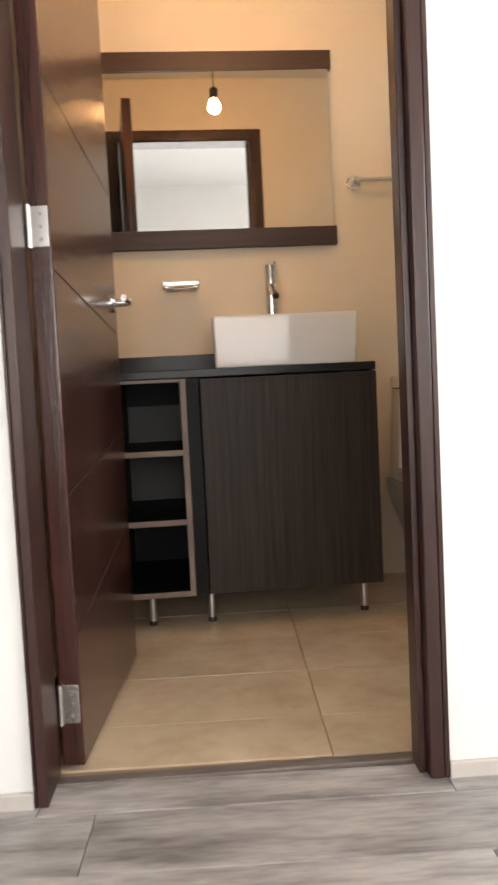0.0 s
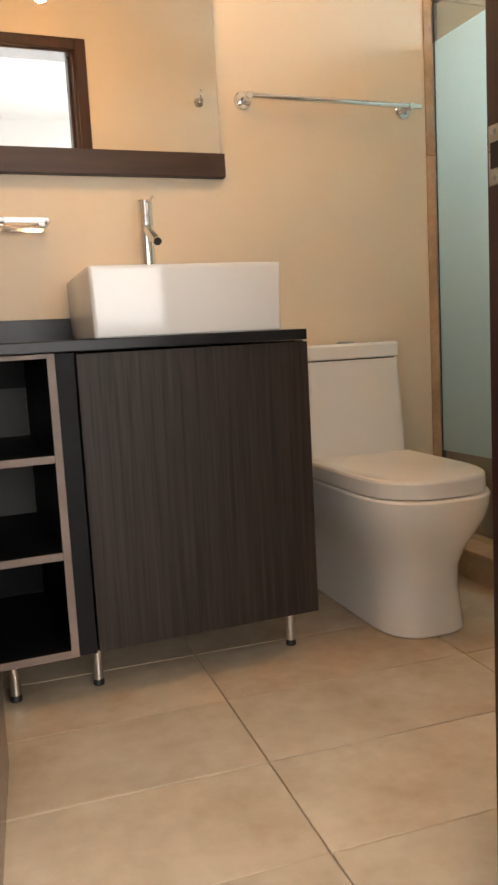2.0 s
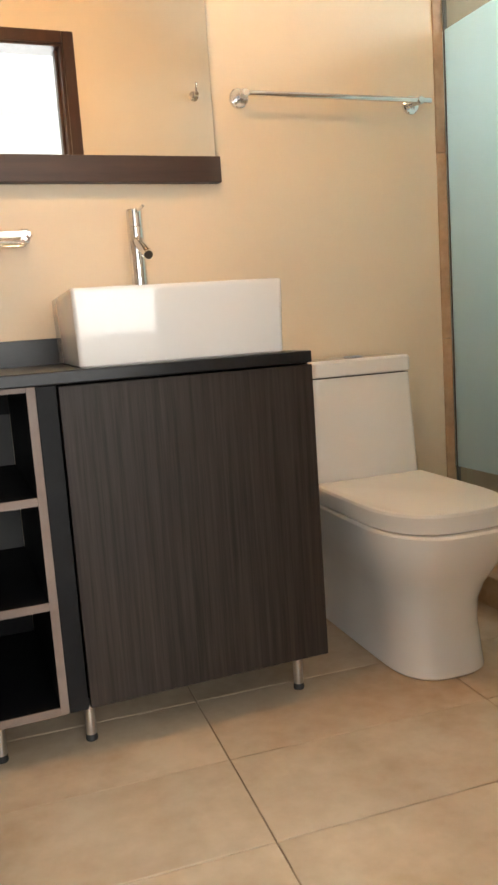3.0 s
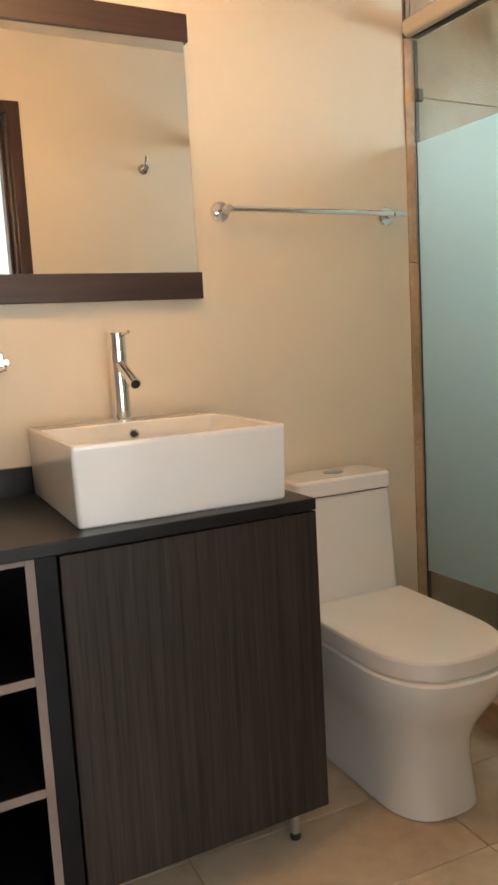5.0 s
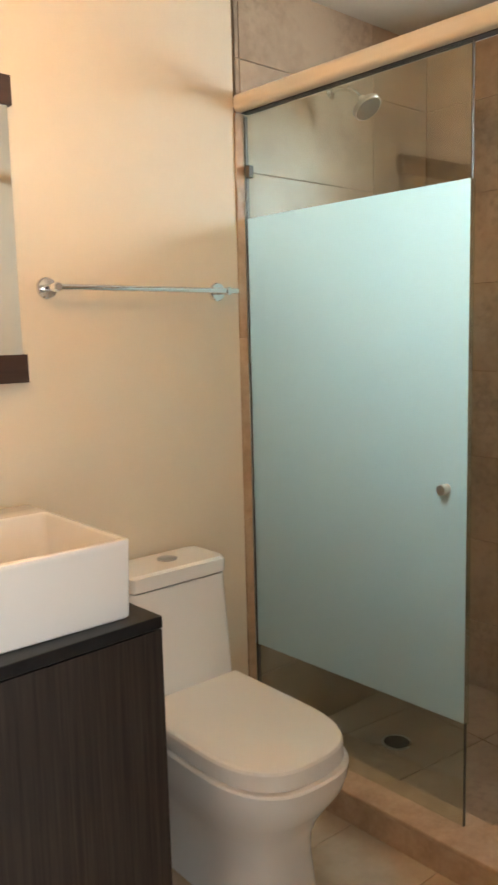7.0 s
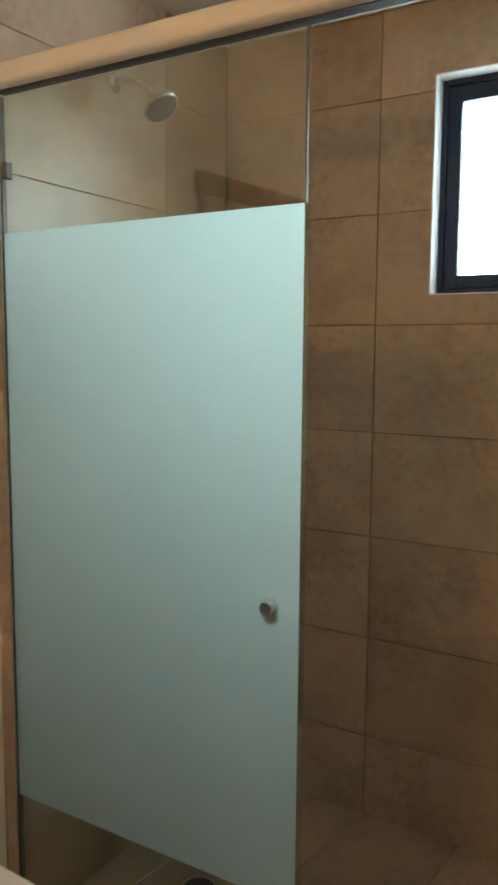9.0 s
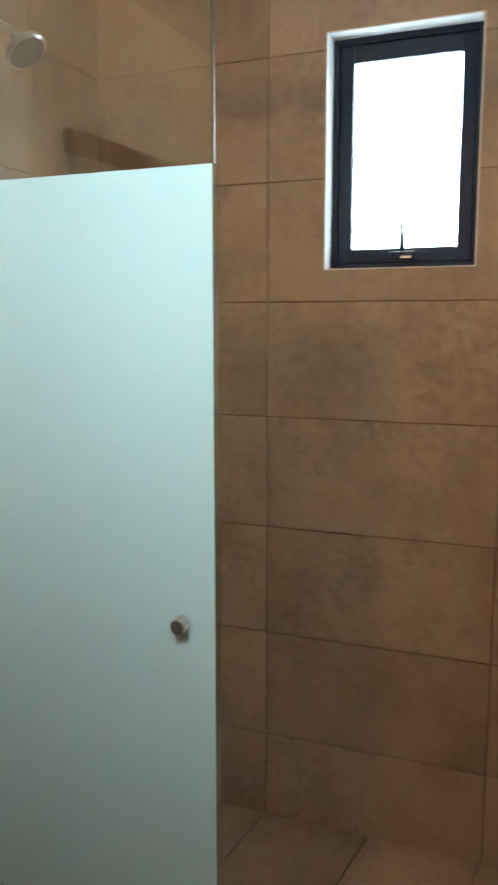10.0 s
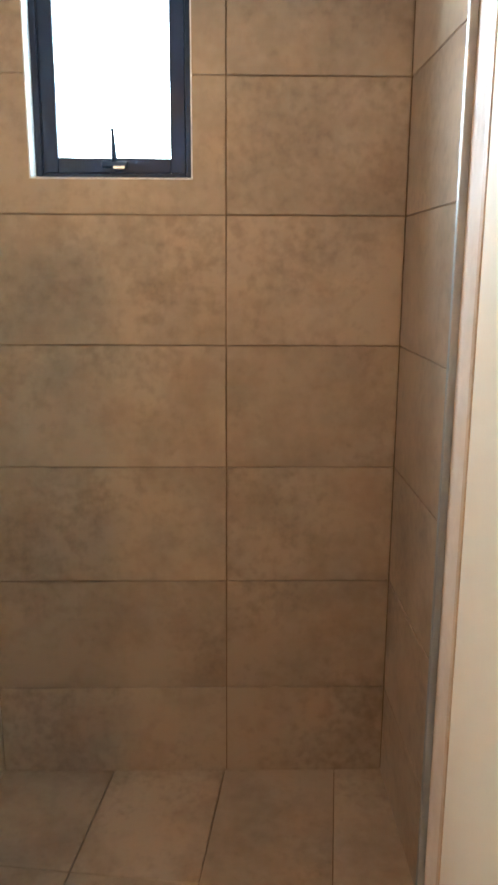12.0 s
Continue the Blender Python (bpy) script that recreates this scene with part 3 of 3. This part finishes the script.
part("front_plate", box(-0.022, 0.092, NORTH - 0.1165, NORTH - 0.1125, SZ - 0.004, SZ + 0.012, 0.0015), CHROME, soap, smooth=True)
for x in (-0.026, 0.096):
    bracket = part("bracket", box(x - 0.014, x + 0.014, NORTH - 0.028, NORTH - 0.0003, SZ - 0.008, SZ + 0.030, 0.005), CHROME, soap, smooth=True)
    part("collar", lathe(((0.009, 0), (0.009, 0.012), (0.007, 0.015)), (x, NORTH - 0.100, SZ + 0.004), (0, -1, 0), 18), CHROME, bracket, smooth=True)

hook = thing("robe_hook", (1.096, 1.94, 2.065), "small chrome robe hook on the cream wall", "hook")
hp = DOOR @ Vector((1.096, 0.0, 2.07))
hd = DOOR.to_3x3() @ Vector((0, 1, 0))
part("plate", lathe(((0.024, 0), (0.024, 0.005), (0.019, 0.009), (0.009, 0.011), (0.009, 0.04), (0.012, 0.043), (0.010, 0.05)), hp, hd), CHROME, hook, smooth=True)
part("pin", rod(hp + hd * 0.036, hp + hd * 0.05 + Vector((0, 0, 0.05)), 0.005), CHROME, hook, smooth=True)

# ---- toilet ----
TM = pose(1.030, 3.30, 0, 0, 0, -2.5)


def dshape(hw, front, back, z, n=22, power=2.7):
    """A plan with straight sides and a rounded front, seen from above; front and back along y."""
    pts = [Vector((hw, back, z))]
    depth = min(hw * 1.35, (back - front) * 0.62)
    for i in range(n + 1):
        a = math.pi * i / n
        c, s = math.cos(a), math.sin(a)
        pts.append(Vector((hw * math.copysign(abs(c) ** (2 / power), c), front + depth - depth * abs(s) ** (2 / power), z)))
    pts.append(Vector((-hw, back, z)))
    return [TM @ p for p in pts]


toilet = thing("toilet", (1.03, 3.2, 0), "white ceramic one-piece toilet with the lid closed", "toilet")
secs = [dshape(hw, fr, 0.20, z) for z, hw, fr in ((0.0, 0.130, -0.416), (0.006, 0.136, -0.422), (0.05, 0.133, -0.415), (0.13, 0.128, -0.404), (0.19, 0.133, -0.407), (0.24, 0.150, -0.428), (0.29, 0.172, -0.464), (0.335, 0.187, -0.496), (0.375, 0.194, -0.511), (0.405, 0.196, -0.515), (0.411, 0.192, -0.510))]
part("bowl", loft(secs), CERAMIC, toilet, smooth=True)
secs = [dshape(hw, fr, 0.035, z) for z, hw, fr in ((0.4125, 0.184, -0.494), (0.415, 0.188, -0.500), (0.455, 0.188, -0.498), (0.462, 0.185, -0.494), (0.465, 0.178, -0.486))]
part("lid", loft(secs), SEAT, toilet, "closed white plastic seat lid", smooth=True)


def slab(x0, x1, y0, y1, z, r):
    return [TM @ p for p in rounded(x0, x1, y0, y1, z, r)]


part("tank", loft([slab(-0.178, 0.180, 0.040, 0.205, 0.395, 0.02), slab(-0.178, 0.180, 0.040, 0.205, 0.46, 0.02), slab(-0.162, 0.164, 0.050, 0.205, 0.776, 0.02)]), CERAMIC, toilet, smooth=True)
part("tank_lid", loft([slab(-0.163, 0.163, 0.048, 0.206, 0.780, 0.02), slab(-0.166, 0.166, 0.044, 0.207, 0.784, 0.02), slab(-0.166, 0.166, 0.044, 0.207, 0.822, 0.02), slab(-0.160, 0.160, 0.050, 0.204, 0.830, 0.018)]), CERAMIC, toilet, smooth=True)
# black slab, colours in the shade of the gap under the tank lid
part("tank_joint", loft([slab(-0.157, 0.157, 0.056, 0.2, 0.7755, 0.02), slab(-0.157, 0.157, 0.056, 0.2, 0.7805, 0.02)]), BLACK, toilet)
btn = part("flush_button", lathe(((0.030, 0), (0.030, 0.003), (0.026, 0.0045)), TM @ Vector((0.012, 0.135, 0.830))), ALU, toilet, "chrome flush button", smooth=True)

# ---- shower screen ----
GX, GY = 1.49, 2.702
screen = thing("shower_screen", (GX, 3.1, 0.1), "fixed glass shower screen with a wide frosted band", "shower screen")
Z0, F0, F1, Z1 = 0.112, 0.415, 1.853, 2.176
GN = NORTH + 0.004
for z0, z1 in ((Z0, F0), (F1, Z1)):
    lean = pose(GX, 0, z0, 0, -0.8 if z0 == F1 else 0.0, 0) @ pose(-GX, 0, -z0, 0, 0, 0)
    ob = part("clear_pane", box(GX - 0.004, GX + 0.004, GY, GN, z0 + 0.0003, z1, m=lean), SCREEN_GLASS, screen, "clear glass")
    ob.visible_shadow = False
frosted_pane = part("frosted_pane", box(GX - 0.004, GX + 0.004, GY, GN, F0, F1), FROST, screen, "pale green frosted glass")
frosted_pane.data.materials.append(GLASS_BACK)          # frosted on the room side, polished on the others
for poly in frosted_pane.data.polygons:
    poly.material_index = 0 if poly.normal.x < -0.5 else 1
for z0, z1 in ((Z0, F0), (F1, Z1)):
    part("edge_seal", box(GX - 0.0045, GX + 0.0045, GY - 0.003, GY - 0.0003, z0, z1), DARK_ALU, screen)
part("polished_edge", box(GX - 0.0042, GX + 0.0042, GY - 0.010, GY - 0.0002, F0, F1, 0.002), SCREEN_GLASS, screen, "clear polished glass edge")
part("channel", box(GX - 0.0055, GX + 0.007, NORTH - 0.012, NORTH - 0.0065, 0.106, 2.17), DARK_ALU, screen, "dark wall channel")
part("clip", box(GX - 0.009, GX + 0.012, NORTH - 0.030, NORTH - 0.0125, 1.98, 2.018, 0.002), DARK_ALU, screen, "small grey metal clip")
knob = part("knob", lathe(((0.008, 0.004), (0.008, 0.009), (0.0138, 0.011), (0.0145, 0.030), (0.0130, 0.033)), (GX, 2.764, 1.060), (-1, 0, 0)), STEEL, screen, "round brushed steel knob", smooth=True)
part("knob_base", lathe(((0.0142, 0.004), (0.0142, 0.007), (0.012, 0.0085)), (GX, 2.764, 1.060), (-1, 0, 0)), STEEL, knob, smooth=True)
part("knob_back", lathe(((0.0142, 0.004), (0.0135, 0.028)), (GX, 2.764, 1.060), (1, 0, 0)), STEEL, knob, smooth=True)

rail = thing("shower_rail", (1.47, 2.7, 2.2), "cream boxed rail running along the top of the shower screen", "rail")
prof = rounded(-0.040, 0.045, -0.026, 0.026, 0, 0.016)
s_end = DOOR @ Vector((1.47, 0.003, 0))
bm = loft([[Vector((1.482 + p.x, y, 2.205 + p.y)) for p in prof] for y in (s_end.y, NORTH - 0.007)])
part("rail_box", bm, RAIL_CREAM, rail, smooth=True)
part("gasket", box(GX - 0.016, GX + 0.014, s_end.y + 0.001, NORTH - 0.0075, 2.1765, 2.182), BLACK_RUBBER, rail, "black rubber gasket")
part("end_channel", box(1.579, 1.592, 0.002 - 0.03, 0.012, 0.11, 2.3, 0.002, m=DOOR), ALU, screen, "grey aluminium jamb channel")

# ---- shower head and drain ----
head = thing("overhead_shower", (1.95, 3.5, 2.3), "chrome round shower head on a bent arm", "shower head")
AX = 1.945
part("wall_flange", lathe(((0.026, 0), (0.026, 0.004), (0.014, 0.012)), (AX, SHOWER_N, 2.335), (0, -1, 0)), CHROME, head, smooth=True)
part("arm", tube(((AX, SHOWER_N, 2.335), (AX, SHOWER_N - 0.05, 2.335), (AX, SHOWER_N - 0.085, 2.326), (AX, SHOWER_N - 0.115, 2.305), (AX, SHOWER_N - 0.14, 2.28)), 0.0095), CHROME, head, smooth=True)
hd_axis = Vector((0, -0.62, -0.78))
part("rose", lathe(((0.014, -0.005), (0.018, 0.012), (0.034, 0.022), (0.052, 0.034), (0.052, 0.046), (0.048, 0.049)), (AX, SHOWER_N - 0.142, 2.278), hd_axis), STEEL, head, smooth=True)
part("nozzle_plate", lathe(((0.046, 0.049), (0.045, 0.0505)), (AX, SHOWER_N - 0.142, 2.278), hd_axis), DARK_ALU, head, "grey nozzle plate")
drain = thing("floor_drain", (1.92, 3.25, SHOWER_FLOOR), "round dark floor drain in the shower floor", "drain")
part("ring", lathe(((0.055, 0), (0.055, 0.003), (0.046, 0.004)), (1.92, 3.25, SHOWER_FLOOR)), STEEL, drain, smooth=True)
part("grate", lathe(((0.046, 0.0042), (0.044, 0.0052)), (1.92, 3.25, SHOWER_FLOOR)), BLACK, drain, "dark drain opening")

# ---- pendant bulb ----
lamp = thing("pendant_bulb", (BULB.x, BULB.y, CEIL), "bare warm light bulb hanging on a cord", "lamp")
part("cord", rod((BULB.x, BULB.y, BULB.z + 0.09), (BULB.x, BULB.y, CEIL - 0.02), 0.003, seg=10), BLACK_RUBBER, lamp, smooth=True)
part("ceiling_rose", lathe(((0.04, 0), (0.04, 0.012), (0.02, 0.02)), (BULB.x, BULB.y, CEIL), (0, 0, -1)), SKIRT, lamp, smooth=True)
part("socket", lathe(((0.017, 0.040), (0.020, 0.046), (0.020, 0.085), (0.010, 0.095)), BULB), BLACK_RUBBER, lamp, "dark bulb socket", smooth=True)
part("bulb", lathe(((0.006, -0.0295), (0.018, -0.024), (0.027, -0.012), (0.0295, 0.0), (0.027, 0.012), (0.019, 0.026), (0.014, 0.040)), BULB), BULB_GLOW, lamp, "lit warm glass bulb", smooth=True)

# ---- shower window ----
win = tagged(thing("window_1", (2.6, 2.595, 1.75), "small dark aluminium framed window in the shower wall", "window"), kind="structure")
FX0, FX1 = 2.600, 2.640
oy0, oy1, oz0, oz1 = WIN
fw = 0.020
for nm, bb in (("window_frame", (oy0, oy0 + fw, oz0, oz1)), ("window_frame", (oy1 - fw, oy1, oz0, oz1)), ("window_frame", (oy0 + fw, oy1 - fw, oz0, oz0 + fw)), ("window_frame", (oy0 + fw, oy1 - fw, oz1 - fw, oz1))):
    part(nm, box(FX0, FX1, *bb, 0.002), WINDOW_FRAME, win, smooth=True)
sy0, sy1, sz0, sz1 = oy0 + fw + 0.001, oy1 - fw - 0.001, oz0 + fw + 0.001, oz1 - fw - 0.001
sw = 0.041
for bb in ((sy0, sy0 + sw, sz0, sz1), (sy1 - sw, sy1, sz0, sz1), (sy0 + sw, sy1 - sw, sz0, sz0 + sw), (sy0 + sw, sy1 - sw, sz1 - sw - 0.006, sz1)):
    part("sash", box(FX0 + 0.008, FX1 - 0.004, *bb, 0.003), WINDOW_FRAME, win, smooth=True)
pane = part("pane", box(FX0 + 0.02, FX0 + 0.024, sy0 + sw, sy1 - sw, sz0 + sw, sz1 - sw - 0.006), GLASS, win)
pane.visible_shadow = False
cy = (sy0 + sy1) / 2 - 0.002
latch = part("latch", box(FX0 - 0.010, FX0 + 0.0079, cy - 0.036, cy + 0.036, sz0 + 0.014, sz0 + 0.030, 0.004), WINDOW_FRAME, win, smooth=True)
part("latch_arm", rod((FX0 - 0.006, cy, sz0 + 0.028), (FX0 - 0.004, cy + 0.004, sz0 + 0.115), 0.0085, r2=0.0035, seg=12), WINDOW_FRAME, latch, smooth=True)
part("latch_catch", box(FX0 - 0.014, FX0 - 0.0101, cy - 0.028, cy + 0.004, sz0 + 0.010, sz0 + 0.018, 0.002), STEEL, latch)
bm = bmesh.new()
for y0, y1, z0, z1 in ((oy0 - 0.001, oy0 + 0.003, oz0, oz1), (oy1 - 0.003, oy1 + 0.001, oz0, oz1), (oy0 + 0.003, oy1 - 0.003, oz0 - 0.001, oz0 + 0.003), (oy0 + 0.003, oy1 - 0.003, oz1 - 0.003, oz1 + 0.001)):
    box(EAST - 0.002, FX0 - 0.0003, y0, y1, z0, z1, bm=bm)
structure("window_reveal", bm, WHITE_WALL, "white plastered window reveal")
structure("backdrop", box(4.6, 4.62, 0.6, 4.6, 0.3, 5.5), BACKDROP, "bright white overcast daylight outside the window")
structure("backdrop", box(-3.0, 3.2, -3.0, -2.98, -0.5, 4.5), BACKDROP, "bright white overcast daylight outside the window")
# glowing sheet behind the added side opening
structure("backdrop", box(4.6, 4.62, -2.9, 0.55, -0.5, 4.5), BACKDROP, "bright white overcast daylight outside the window")
bw = tagged(thing("window_2", (0.0, -1.03, 0.5), "white framed bedroom window", "window"), kind="structure")
for bb in ((-1.15, -1.09, 0.5, 1.8), (1.09, 1.15, 0.5, 1.8), (-1.09, 1.09, 0.5, 0.56), (-1.09, 1.09, 1.74, 1.8)):
    part("window_frame", box(bb[0], bb[1], -1.06, -1.01, bb[2], bb[3], 0.003), SKIRT, bw)

# ---- pieces: tiles and planks ----
TILES = {}


def tile_mesh(name, rects, t, material, c=0.0012):
    """Boxes with a chamfered face; rects are given in the plane, the face looks along the third axis."""
    verts, faces = [], []
    for a0, a1, b0, b1 in rects:
        k = len(verts)
        verts += [(a0, b0, -t), (a1, b0, -t), (a1, b1, -t), (a0, b1, -t), (a0, b0, -c), (a1, b0, -c), (a1, b1, -c), (a0, b1, -c),
                  (a0 + c, b0 + c, 0), (a1 - c, b0 + c, 0), (a1 - c, b1 - c, 0), (a0 + c, b1 - c, 0)]
        for lo, hi in ((0, 4), (4, 8)):
            faces += [(k + lo + i, k + lo + (i + 1) % 4, k + hi + (i + 1) % 4, k + hi + i) for i in range(4)]
        faces.append((k + 8, k + 9, k + 10, k + 11))
    me = bpy.data.meshes.new(name)
    me.from_pydata(verts, [], faces)
    me.materials.append(material)
    return me


def piece(name, w, h, m, t, material, parent, hole=None):
    rects = [(-w / 2, w / 2, -h / 2, h / 2)]
    if hole:
        rects = hole
    key = (name, material.name, tuple(round(v, 4) for r in rects for v in r))
    if key not in TILES:
        TILES[key] = tile_mesh(name, rects, t, material, 0.0012 if len(rects) == 1 else 0.0)
    ob = new(name, TILES[key])
    ob.parent = parent
    ob.matrix_basis = m @ pose(0, 0, random.uniform(-0.0006, 0.0006), random.uniform(-0.05, 0.05), random.uniform(-0.05, 0.05), 0)
    return ob


def minus(rect, hole):
    a0, a1, b0, b1 = rect
    h0, h1, g0, g1 = max(a0, hole[0]), min(a1, hole[1]), max(b0, hole[2]), min(b1, hole[3])
    if h0 >= h1 or g0 >= g1:
        return [rect]
    out = [(a0, h0, b0, b1), (h1, a1, b0, b1), (h0, h1, b0, g0), (h0, h1, g1, b1)]
    return [r for r in out if r[1] - r[0] > 0.004 and r[3] - r[2] > 0.004]


ROWS_Z = [SHOWER_FLOOR - 0.01] + [0.267 + 0.3485 * i for i in range(7)] + [CEIL]


def tile_wall(parent, lines, to_world, hole=None):
    for z0, z1 in zip(ROWS_Z, ROWS_Z[1:]):
        for a0, a1 in zip(lines, lines[1:]):
            ca, cz = (a0 + a1) / 2, (z0 + z1) / 2
            w, h = a1 - a0 - GAP, z1 - z0 - GAP
            rects = None
            if hole:
                got = minus((a0 + GAP / 2, a1 - GAP / 2, z0 + GAP / 2, z1 - GAP / 2), hole)
                if not got:
                    continue
                rects = [(r[0] - ca, r[1] - ca, r[2] - cz, r[3] - cz) for r in got]
            piece("tile", w, h, to_world(ca, cz), TILE_T, TRAV, parent, rects)


def face(x, y, z, right, up):
    """A frame whose third axis is the outward normal."""
    r, u = Vector(right), Vector(up)
    n = r.cross(u)
    return Matrix(((r.x, u.x, n.x, x), (r.y, u.y, n.y, y), (r.z, u.z, n.z, z), (0, 0, 0, 1)))


# east wall: right is -y, so the plane's first axis is -y
tile_wall(structure_e, [-SHOWER_N, -2.985, -2.292, -SHOWER_S], lambda a, z: face(EAST, -a, z, (0, -1, 0), (0, 0, 1)), (-wy1, -wy0, wz0, wz1))
tile_wall(structure_n, [1.485, 1.505, 2.19, EAST], lambda a, z: face(a, SHOWER_N, z, (1, 0, 0), (0, 0, 1)))
tile_wall(structure_s, [-EAST, -1.93, -1.56], lambda a, z: face(-a, SHOWER_S, z, (-1, 0, 0), (0, 0, 1)))

SF = pose(2.07, 2.36, SHOWER_FLOOR, 0, 0, -7.5)
for i in range(-4, 5):
    for j in range(-2, 3):
        off = 0.0
        x0, x1 = (-0.68 * 1 + 0.68 * j + off, 0.68 * j + off)
        y0, y1 = 0.342 * i, 0.342 * (i + 1)
        c = SF @ Vector(((x0 + x1) / 2, (y0 + y1) / 2, 0))
        if 1.2 < c.x < 2.72 and 1.62 < c.y < 3.62:
            piece("tile", 0.68 - GAP, 0.342 - GAP, SF @ pose((x0 + x1) / 2, (y0 + y1) / 2, 0), 0.006, TRAV, shower_floor)

BF = pose(0.323, 2.487, 0, 0, 0, -3.3)
xs, ys = [-0.80, -0.662, 0.0, 0.662, 1.09], [-0.525, -0.311, 0.0, 0.305, 0.61, 0.915, 1.13]
for x0, x1 in zip(xs, xs[1:]):
    for y0, y1 in zip(ys, ys[1:]):
        piece("tile", x1 - x0 - 0.0026, y1 - y0 - 0.0026, BF @ pose((x0 + x1) / 2, (y0 + y1) / 2, 0), 0.005, TRAV_FLOOR, floor_bath)

PF = pose(-0.205, 1.812, 0, 0, 0, -3.4)
piece("plank", 0.82, 0.118, PF @ pose(0.295, 0.0597, 0), 0.007, PLANK, floor_bed)
for x0, x1, h in ((-1.70, -0.117, 0.118), (0.707, 2.70, 0.085)):
    piece("plank", x1 - x0, h, PF @ pose((x0 + x1) / 2, h / 2 + 0.0007, 0), 0.007, PLANK, floor_bed)
for i in range(-14, 0):
    random.seed(40 + i)
    shift = 0.0 if i == -1 else random.uniform(0.2, 1.0)
    for k in range(-3, 4):
        x0, x1 = max(k * 1.22 + shift, -1.66), min((k + 1) * 1.22 + shift, 2.75)
        if x1 - x0 > 0.05:
            piece("plank", x1 - x0 - 0.0015, 0.197 - 0.0015, PF @ pose((x0 + x1) / 2, 0.197 * (i + 0.5), 0), 0.007, PLANK, floor_bed)
